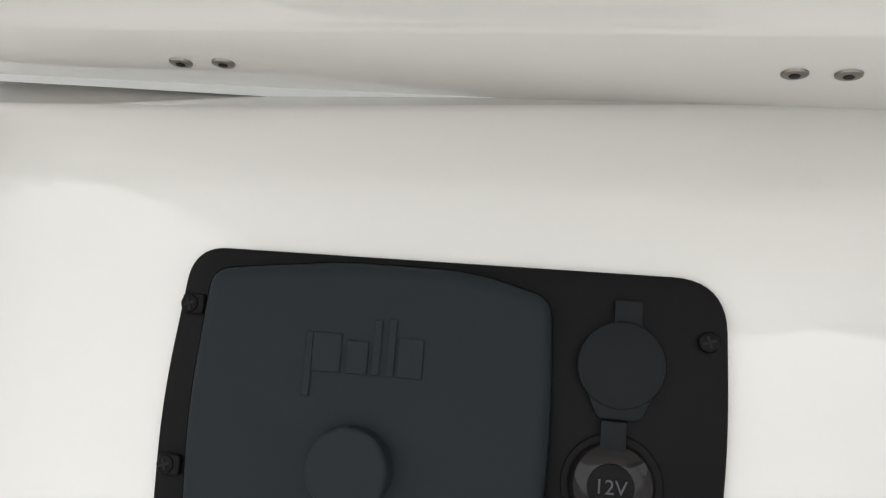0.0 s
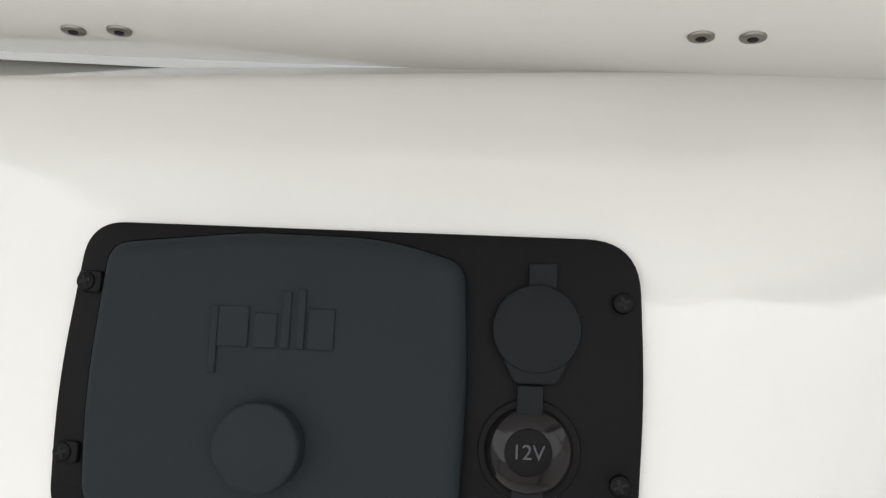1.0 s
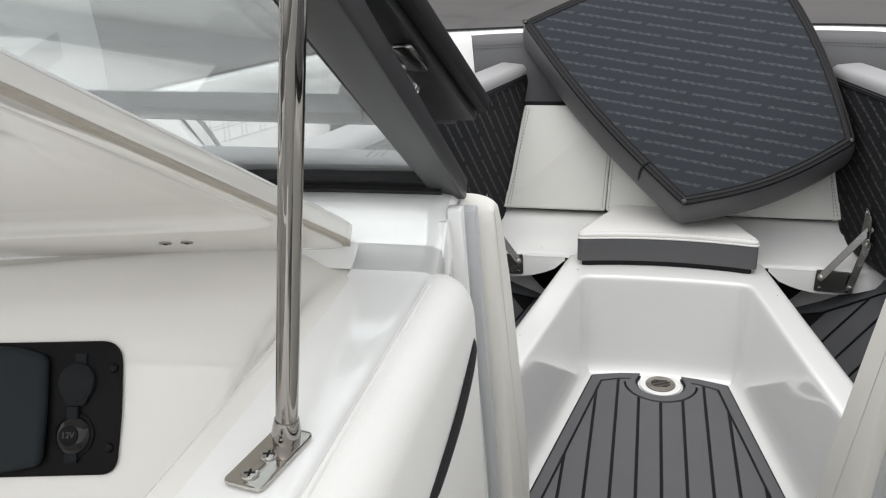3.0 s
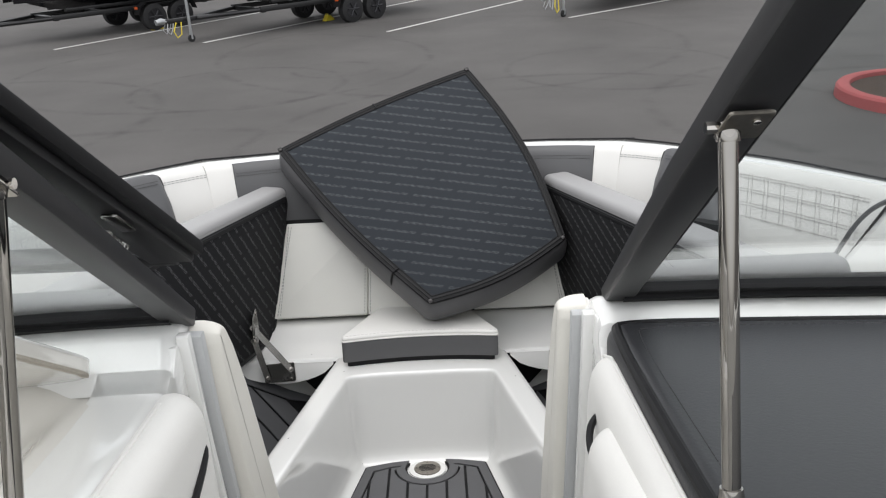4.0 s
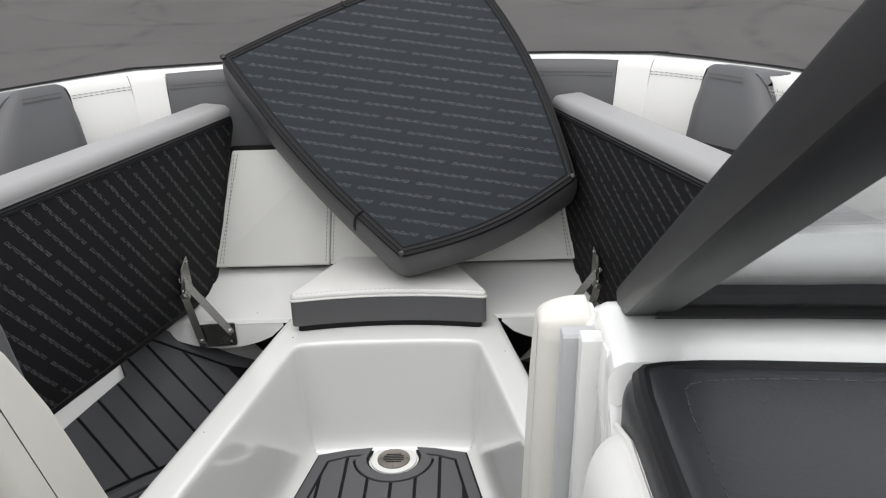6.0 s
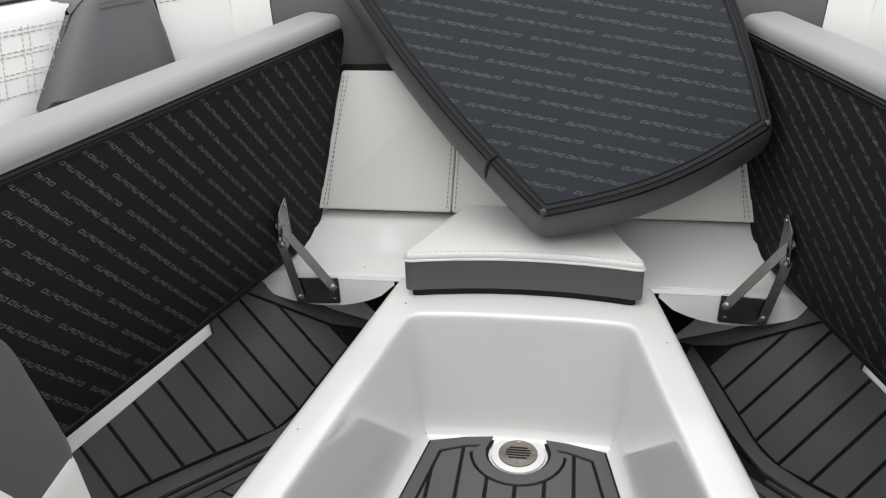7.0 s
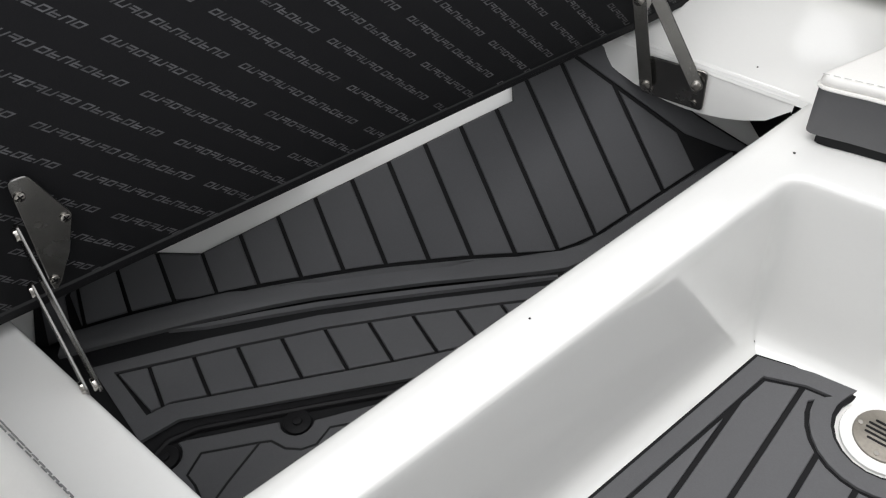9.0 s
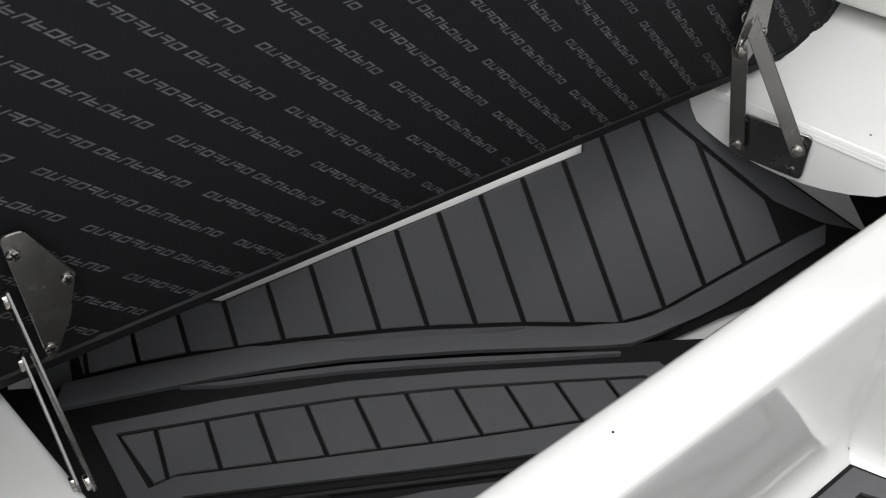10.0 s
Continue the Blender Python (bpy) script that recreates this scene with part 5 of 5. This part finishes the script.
# ---- starboard dash ----
helm = solo("helm_dash", side(join(
    on(slab(rounded([(-0.264, -0.876), (-0.264, -1.75), (-1.10, -1.75), (-1.05, -0.985), (-0.68, -0.917), (-0.45, -0.892)], [0.03, 0, 0, 0.02, 0.2, 0.2], 6), 0.060, 0.020, 6), pose(0, 0, 0.708))), 1), DASH, (0.6, -1.2, 0.708), "black grained vinyl helm dash pad", "dashboard")
roll = eased([(0.270, -1.74, 0.7635), (0.270, -1.3, 0.7635), (0.270, -0.905, 0.7635), (0.288, -0.884, 0.7635), (0.45, -0.899, 0.7635), (0.68, -0.924, 0.7635), (1.04, -0.990, 0.7635)])
part("edge_roll", tube(roll, 0.0062, 10), BINDING, helm, "black rolled edge")
stitched(helm, eased([(0.292, -1.72, 0.7683), (0.292, -1.3, 0.7683), (0.292, -0.93, 0.7683), (0.308, -0.906, 0.7683), (0.45, -0.919, 0.7683), (0.68, -0.944, 0.7683), (1.0, -1.004, 0.7683)]), THREAD_DARK, r=0.0006)
part("rear_face", side(box(-1.10, -0.275, -1.75, -1.74, 0.0, 0.72), 1), GEL, helm)

# ---- windscreen ----
GU = Vector((0, -0.8385, 0.545))                  # up the rake of the glass
for s in (-1, 1):
    ws = thing("windscreen", (0.6 * s, -0.82, 0.772), "raked tinted windscreen in a black aluminium frame", "windscreen", "windscreens")
    x_in = 0.252 if s < 0 else 0.279
    GM = plane((-x_in, -0.806, 0.776), (-1, 0, 0), GU)
    part("post", side(on(slab([(0.0, -0.012), (0.036, -0.012), (0.030, 0.40), (0.030, 0.72), (-0.010, 0.72), (-0.010, 0.40)], 0.026, 0.004, 2), GM @ pose(0, 0, -0.013)), s), FRAME, ws)
    part("gasket", side(on(slab([(0.034, 0.04), (0.041, 0.04), (0.036, 0.72), (0.029, 0.72)], 0.012, 0.002, 1), GM @ pose(0, 0, -0.006)), s), RUBBER, ws)

    def sill(d0, d1, w0, w1):
        rows = []
        for k in range(9):
            x = x_in + 0.02 + (1.10 - x_in) * k / 8
            off = -0.15 * max(0, x - 0.3) ** 1.5
            base = Vector((-x, -0.806 + off, 0.776))
            nrm = Vector((0, 0.545, 0.8385))
            rows.append([base + GU * d0 + nrm * w0, base + GU * d1 + nrm * w0, base + GU * d1 + nrm * w1, base + GU * d0 + nrm * w1])
        return sheet(rows, closed=True)

    part("sill", side(sill(-0.012, 0.030, -0.016, 0.016), s), BINDING, ws)
    part("sill_seal", side(sill(0.028, 0.046, -0.010, 0.009), s), RUBBER, ws)
    rows = []
    for k in range(9):
        x = x_in + 0.03 + (1.08 - x_in) * k / 8
        off = -0.15 * max(0, x - 0.3) ** 1.5
        base = Vector((-x, -0.806 + off, 0.776))
        rows.append([base + GU * 0.035, base + GU * 0.72])
    glass = part("glass", side(sheet(rows, 0.005), s), GLASS, ws, "clear grey-tinted glass")
    glass.visible_shadow = False
    part("top_rail", side(sill(0.715, 0.745, -0.014, 0.014), s), FRAME, ws)

# the middle pane of the windscreen, swung open over the port side
mid = thing("windscreen_door", (-0.6, -0.48, 0.78), "middle windscreen pane swung open over the port glass", "windscreen")
MM = plane((-0.2268, -0.8294, 0.8665), (-1, 0.04, 0), (-0.04, -1.0, 0.58))
part("post", on(slab([(0.004, 0.004), (0.060, 0.0), (0.066, 0.66), (0.010, 0.66)], 0.030, 0.004, 2), MM @ pose(0, 0, -0.015)), FRAME, mid)
part("rail", on(slab([(0.03, -0.018), (0.60, -0.018), (0.60, 0.025), (0.03, 0.025)], 0.026, 0.004, 2), MM @ pose(0, 0, -0.013)), FRAME, mid)
part("rail", on(slab([(0.05, 0.63), (0.60, 0.63), (0.60, 0.66), (0.05, 0.66)], 0.026, 0.004, 2), MM @ pose(0, 0, -0.013)), FRAME, mid)
part("post", on(slab([(0.585, 0.0), (0.62, 0.0), (0.62, 0.66), (0.585, 0.66)], 0.026, 0.004, 2), MM @ pose(0, 0, -0.013)), FRAME, mid)
part("gasket", on(slab([(-0.010, 0.012), (0.003, 0.010), (0.009, 0.66), (-0.004, 0.66)], 0.018, 0.004, 2), MM @ pose(0, 0, -0.008)), RUBBER, mid)
gp = part("glass", on(slab([(0.035, 0.02), (0.59, 0.02), (0.59, 0.64), (0.055, 0.64)], 0.005), MM @ pose(0, 0, -0.0025)), GLASS, mid, "clear grey-tinted glass")
gp.visible_shadow = False
LATCH = MM @ pose(0.006, 0.088, -0.021) @ Matrix.Scale(0.66, 4)
latch = part("latch", on(slab(rounded([(0.004, 0.115), (0.030, 0.115), (0.030, 0.195), (0.004, 0.195)], 0.008, 3), 0.006, 0.0015, 2), LATCH), HINGE, mid, "steel latch")
part("spring", on(tube([(0.017 + 0.007 * math.cos(k * 0.9), 0.125 + 0.0035 * k * 0.5, -0.030 + 0.007 * math.sin(k * 0.9)) for k in range(40)], 0.0016, 5), LATCH), STEEL_DULL, latch)
part("eye", on(tube([(0.017 + 0.009 * math.cos(a * 0.5236), 0.20 + 0.009 * math.sin(a * 0.5236), -0.026) for a in range(12)], 0.0026, 6, closed=True), LATCH), STEEL_DULL, latch)

# ---- windscreen support rods ----
for s, base, tip in ((-1, (-0.296, -1.213, 0.7125), (-0.254, -1.215, 1.036)), (1, (0.281, -1.284, 0.7605), (0.2785, -1.247, 1.056))):
    rod = thing("support_rod", base, "polished steel windscreen support rod with screwed brackets", "support rod", "support rods")
    b, t = Vector(base), Vector(tip)
    d = (t - b).normalized()
    t = t - d * 0.016
    part("rod", tube([b + d * 0.012, t], 0.0078 if s < 0 else 0.0071, 28), CHROME, rod)
    part("collar", tube([b + d * 0.004, b + d * 0.012, b + d * 0.022], [0.0096, 0.0104, 0.0086], 20), CHROME, rod)
    part("collar", tube([t - d * 0.004, t + d * 0.002, t + d * 0.010], [0.0086, 0.0090, 0.007], 20), CHROME, rod)
    fm = Matrix.Translation(b) @ pose(0, 0, 0, 0, 0, -9 if s < 0 else 40)
    foot = part("foot_plate", on(slab(rounded([(-0.015, -0.054), (0.015, -0.054), (0.015, 0.014), (-0.015, 0.014)], 0.006, 4), 0.0035, 0.001, 2), fm @ pose(0, 0, 0.0012)), STEEL, rod)
    for y in (-0.043, -0.021):
        part("screw", on(screw_head(0.0062, 0.002), fm @ pose(0, y, 0.0048)), [STEEL, RUBBER], foot)
    TM = plane(t + d * 0.004, Vector((-1, 0, 0)), -GU)
    head = part("head_plate", on(slab(rounded([(-0.013, -0.060), (0.013, -0.060), (0.013, 0.014), (-0.013, 0.014)] if s < 0 else [(-0.024, -0.030), (0.008, -0.030), (0.008, 0.010), (-0.024, 0.010)], 0.004, 4), 0.003, 0.0008, 1), TM), STEEL if s < 0 else STEEL_DARK, rod)
    for x, y in ((0, -0.022), (0, -0.046)) if s < 0 else ((-0.014, -0.018),):
        part("screw", on(screw_head(0.0055 if s < 0 else 0.003, 0.0018), TM @ pose(x, y, 0.003)), [STEEL, RUBBER], head)
    part("pin", on(tube([(-0.016, 0, 0), (0.016, 0, 0)], 0.0045, 10), Matrix.Translation(t + Vector((0, 0, 0.006)))), STEEL, rod)
LAY[0] = Matrix()


# ---- the parking lot ----
def lay(name, bm, material, parent, label="", smooth=True):
    ob = new(name, mesh_of(name, bm, material, smooth))
    ob.parent = parent
    return tagged(ob, label)


def out_thing(name, at, turn, label, category, group="", kind=""):
    ob = new(name)
    ob.matrix_world = pose(*at, 0, 0, turn)
    return tagged(ob, label, category, group, kind)


for (x0, y0), (x1, y1) in (((-5.13, 17.89), (1.9, 27.9)), ((-0.97, 18.17), (5.9, 27.9)), ((3.35, 19.02), (11.3, 25.6)), ((-8.58, 17.99), (-2.0, 27.9))):
    d = math.atan2(y1 - y0, x1 - x0)
    L = math.hypot(x1 - x0, y1 - y0)
    st = tagged(new("stall_line", mesh_of("stall_line", slab([(0, -0.05), (L, -0.05), (L, 0.05), (0, 0.05)], 0.004), LINE)), "worn white painted parking stall line on asphalt", "line marking", "stall lines", "structure")
    st.matrix_world = pose(x0, y0, GROUND_Z + 0.002, 0, 0, math.degrees(d))

TYRE = made("tyre rubber", (0.018, 0.018, 0.019), 0.8, scale=60, amount=0.2, big=4, big_amount=0.2, bump=0.3, depth=0.004)
RIM = made("dark alloy", (0.06, 0.06, 0.065), 0.35, metal=0.8, scale=60, amount=0.15, big=5, big_amount=0.15, bump=0.0)
HULL_BLACK = made("black hull gelcoat", (0.012, 0.012, 0.014), 0.2, scale=40, amount=0.1, big=2, big_amount=0.1, bump=0.0)
TRAILER = made("black trailer paint", (0.016, 0.016, 0.017), 0.35, scale=40, amount=0.15, big=3, big_amount=0.1, bump=0.0)
GALV = made("galvanised steel", (0.42, 0.43, 0.44), 0.4, metal=0.7, scale=50, amount=0.15, big=6, big_amount=0.15, bump=0.05)
YELLOW = made("yellow plastic", (0.62, 0.50, 0.03), 0.5, scale=40, amount=0.1, big=5, big_amount=0.1, bump=0.1)
AMBER = made("amber lens", (0.6, 0.10, 0.02), 0.25, scale=40, amount=0.1, big=5, big_amount=0.1, bump=0.0)


def wheel(parent, x, y):
    w = lay("wheel", on(tube([(0, -0.11, 0.33), (0, -0.09, 0.33), (0, 0.09, 0.33), (0, 0.11, 0.33)], [0.29, 0.33, 0.33, 0.29], 32), pose(x, y, 0)), TYRE, parent, "black trailer tyre")
    lay("rim", on(tube([(0, -0.115, 0.33), (0, 0.115, 0.33)], 0.21, 24), pose(x, y, 0)), RIM, w, "dark alloy rim")
    for k in range(6):
        a = k * math.pi / 3
        lay("spoke", on(tube([(0, -0.121, 0.33), (0.18 * math.cos(a), -0.121, 0.33 + 0.18 * math.sin(a))], 0.022, 6), pose(x, y, 0)), GALV if k < 0 else RIM, w)
    lay("hub", on(tube([(0, -0.13, 0.33), (0, -0.11, 0.33)], 0.045, 12), pose(x, y, 0)), GALV, w)
    return w


def trailer(at, turn, label):
    """A boat on its tandem trailer; local x runs from the tongue's jack to the stern."""
    t = out_thing("boat_trailer", (at[0], at[1], GROUND_Z), turn, label, "boat trailer", "parked boat trailers")
    secs = []
    for k in range(13):
        x = 0.9 + 6.0 * k / 12
        w = 1.2 * min(1, (0.16 + k / 6.0)) ** 0.6
        keel = 0.62 + 0.5 * max(0, 1 - k / 3.5) ** 2
        secs.append([(x, -w, 1.95), (x, -w, 1.6), (x, -w * 0.92, 1.2), (x, -w * 0.78, 0.95), (x, -w * 0.4, keel + 0.12), (x, 0, keel), (x, w * 0.4, keel + 0.12), (x, w * 0.78, 0.95), (x, w * 0.92, 1.2), (x, w, 1.6), (x, w, 1.95)])
    bm = sheet(secs, closed=True)
    bm.faces.new([bm.verts.new(p) for p in secs[-1]])
    bm.faces.new([bm.verts.new(p) for p in secs[0]])
    bmesh.ops.remove_doubles(bm, verts=bm.verts[:], dist=1e-4)
    lay("hull", bm, HULL_BLACK, t, "glossy black boat hull")
    for y in (-0.62, 0.62):
        lay("side_rail", box(1.6, 6.2, y - 0.05, y + 0.05, 0.5, 0.62, 0.01), TRAILER, t)
        lay("tongue_rail", tube([(0.25, y * 0.08, 0.5), (1.7, y, 0.55)], 0.05, 8), TRAILER, t)
        lay("bunk", box(2.0, 6.0, y * 0.8 - 0.06, y * 0.8 + 0.06, 0.66, 0.74, 0.01), TRAILER, t)
    for x in (1.7, 3.0, 5.8):
        lay("cross_member", box(x - 0.05, x + 0.05, -0.65, 0.65, 0.48, 0.58, 0.01), TRAILER, t)
    lay("tongue", box(-0.55, 0.6, -0.05, 0.05, 0.45, 0.55, 0.01), TRAILER, t)
    lay("coupler", on(tube([(-0.75, 0, 0.5), (-0.62, 0, 0.52), (-0.5, 0, 0.5)], [0.06, 0.075, 0.05], 12), pose(0, 0, 0)), GALV, t, "steel ball coupler")
    for k in (-1, 1):
        lay("safety_chain", tube([(-0.5, 0.05 * k, 0.46), (-0.55, 0.09 * k, 0.30), (-0.48, 0.1 * k, 0.22), (-0.4, 0.07 * k, 0.33), (-0.36, 0.05 * k, 0.45)], 0.012, 6), GALV, t, "hanging steel safety chain")
    lay("cable", tube([(-0.3, -0.07, 0.46), (-0.42, -0.14, 0.28), (-0.36, -0.16, 0.14), (-0.24, -0.14, 0.20), (-0.18, -0.08, 0.46)], 0.014, 6), YELLOW, t, "yellow coiled breakaway cable")
    jack = lay("jack", tube([(0, -0.12, 0.16), (0, -0.12, 0.95)], 0.035, 12), GALV, t, "steel trailer jack")
    lay("jack_wheel", on(tube([(0, -0.03, 0.08), (0, 0.03, 0.08)], 0.08, 18), pose(0, -0.12, 0)), TYRE, jack)
    lay("fork", join(box(-0.02, 0.02, -0.165, -0.155, 0.06, 0.2), box(-0.02, 0.02, -0.085, -0.075, 0.06, 0.2)), GALV, jack)
    for x in (4.0, 4.78):
        for y in (-1.02, 1.02):
            wheel(t, x, y if y < 0 else y)
    for y in (-1.02, 1.02):
        fender = [[(x, y - 0.13, z), (x, y + 0.13, z)] for x, z in ((3.55, 0.42), (3.62, 0.62), (3.8, 0.72), (4.98, 0.72), (5.16, 0.62), (5.23, 0.42))]
        lay("fender", sheet(fender, 0.006), TRAILER, t)
        lay("marker_light", box(3.5, 3.56, y - 0.10, y - 0.02, 0.56, 0.62, 0.008), AMBER, t, "amber side marker light")
    return t


trailer((-5.55, 18.25), 44, "black wakeboat on a black tandem trailer in the next row")
trailer((3.15, 19.3), 50, "black boat on a trailer with a yellow breakaway cable")
trailer((-10.6, 18.6), 46, "black hulled boat on a parked trailer with its tongue jack down")
for x, y in ((-2.61, 20.85), (-7.05, 20.81)):
    c = out_thing("wheel_chock", (x, y, GROUND_Z), 50, "yellow plastic wheel chock beside a trailer tyre", "wheel chock", "wheel chocks")
    lay("block", on(slab([(-0.16, 0), (0.16, 0), (0.12, 0.06), (0.02, 0.14), (-0.06, 0.14)], 0.16, 0.012, 2), Matrix(((1, 0, 0, 0), (0, 0, -1, 0.08), (0, 1, 0, 0), (0, 0, 0, 1)))), YELLOW, c)
    lay("handle", tube([(-0.05, -0.05, 0.13), (-0.05, -0.05, 0.17), (-0.05, 0.05, 0.17), (-0.05, 0.05, 0.13)], 0.01, 6), YELLOW, c)

# planted island with a painted kerb
KERB = made("red painted kerb", (0.36, 0.075, 0.075), 0.75, scale=30, amount=0.15, big=1.5, big_amount=0.2, bump=0.3, depth=0.006)
SOIL = made("bark mulch", (0.075, 0.052, 0.038), 0.95, scale=35, amount=0.5, big=2, big_amount=0.2, bump=1.0, depth=0.04)
BLADE = made("grass blade", (0.10, 0.135, 0.035), 0.6, scale=3, amount=0.3, big=1.2, big_amount=0.35, bump=0.0)
island = out_thing("planter_island", (0, 0, GROUND_Z), 0, "planted traffic island edged with a red painted kerb", "planter", kind="structure")
ang = math.radians(-29)
ux, uy = math.cos(ang), math.sin(ang)


def island_ring(r, z, n=22):
    c = (6.75, 9.25)
    e = (c[0] + ux * 7, c[1] + uy * 7)
    pts = []
    for k in range(n + 1):
        a = ang + math.pi / 2 + math.pi * k / n
        pts.append((c[0] + r * math.cos(a), c[1] + r * math.sin(a), z))
    for k in range(n + 1):
        a = ang - math.pi / 2 + math.pi * k / n
        pts.append((e[0] + r * math.cos(a), e[1] + r * math.sin(a), z))
    return pts


lay("kerb", sheet([island_ring(1.32, 0.0), island_ring(1.31, 0.13), island_ring(1.285, 0.158), island_ring(1.25, 0.165), island_ring(1.17, 0.165), island_ring(1.14, 0.155), island_ring(1.13, 0.09)], closed=True), KERB, island, "red painted concrete kerb")
bm = bmesh.new()
ringv = island_ring(1.135, 0.10)
bm.faces.new([bm.verts.new(p) for p in ringv])
bmesh.ops.triangulate(bm, faces=bm.faces[:])
lay("soil", bm, SOIL, island, "dark bark mulch")
rng = random.Random(5)
for cx, cy, h in ((6.55, 9.40, 0.95), (7.5, 9.0, 0.95), (8.6, 8.2, 0.95)):
    bm = bmesh.new()
    for k in range(620):
        a, r0 = rng.uniform(0, 2 * math.pi), 0.28 * math.sqrt(rng.random())
        L = h * rng.uniform(0.55, 1.12)
        lean = rng.uniform(0.05, 0.5) * (0.4 + r0 * 3)
        bx, by = r0 * math.cos(a), r0 * math.sin(a)
        w = rng.uniform(0.005, 0.011)
        t = Vector((-math.sin(a), math.cos(a), 0)) * w
        prev = None
        for s in range(5):
            f = s / 4
            p = Vector((bx + math.cos(a) * lean * f * f * L, by + math.sin(a) * lean * f * f * L, L * (f - 0.25 * lean * f * f)))
            ww = t * (1 - f) ** 0.7
            cur = (bm.verts.new(p - ww), bm.verts.new(p + ww))
            if prev:
                bm.faces.new((prev[0], prev[1], cur[1], cur[0]))
            prev = cur
    g = tagged(new("grass_clump", mesh_of("grass_clump", bm, BLADE)), "tall green ornamental grass clump in the planter", "grass", "grass clumps")
    g.location = (cx, cy, GROUND_Z + 0.1)

# the white boat standing on the port side, seen through the windscreen
nb = out_thing("neighbour_boat", (-3.3, 0.0, GROUND_Z), 0, "white boat hull standing on the next berth", "boat")
secs = []
for k in range(14):
    y = 2.4 - 7.0 * k / 13
    w = 1.15 * min(1, 0.15 + k / 7) ** 0.55
    secs.append([(-w, y, 2.0), (-w, y, 1.5), (-w * 0.85, y, 1.0), (0, y, 0.65), (w * 0.85, y, 1.0), (w, y, 1.5), (w, y, 2.0), (w * 0.86, y, 2.05), (w * 0.8, y, 2.0), (-w * 0.8, y, 2.0), (-w * 0.86, y, 2.05)])
bm = sheet(secs, closed=True)
for row in (secs[0], secs[-1]):
    bm.faces.new([bm.verts.new(p) for p in row])
bmesh.ops.remove_doubles(bm, verts=bm.verts[:], dist=1e-4)
lay("hull", bm, GEL, nb)
lay("stripe", sheet([[(r[5][0] * 1.003, r[5][1], 1.62), (r[5][0] * 1.003, r[5][1], 1.74)] for r in secs[1:]], 0.002), VINYL_SILVER, nb, "grey hull stripe")
lay("windscreen", sheet([[(x, -1.4 - 0.5 * abs(x), 2.0), (x * 0.95, -2.0 - 0.5 * abs(x), 2.45)] for x in (-0.9, -0.5, 0, 0.5, 0.9)], 0.006), FRAME, nb, "dark windscreen")
lay("cradle", join(box(-0.9, 0.9, -0.6, -0.4, 0, 0.78), box(-0.9, 0.9, -3.6, -3.4, 0, 0.75)), TRAILER, nb)
tr = out_thing("trailer_under_boat", (0, -0.8, GROUND_Z), 90, "black trailer frame under the boat", "boat trailer")
for x in (-0.7, 0.7):
    lay("side_rail", on(box(-2.6, 1.2, x - 0.05, x + 0.05, 0.5, 0.62, 0.01), pose(0, 0, 0)), TRAILER, tr)
    lay("bunk", box(-2.2, 0.8, x * 0.7 - 0.06, x * 0.7 + 0.06, 0.62, 0.95, 0.01), TRAILER, tr)
for x in (-1.2, -0.4):
    for y in (-1.02, 1.02):
        wheel(tr, x, y)
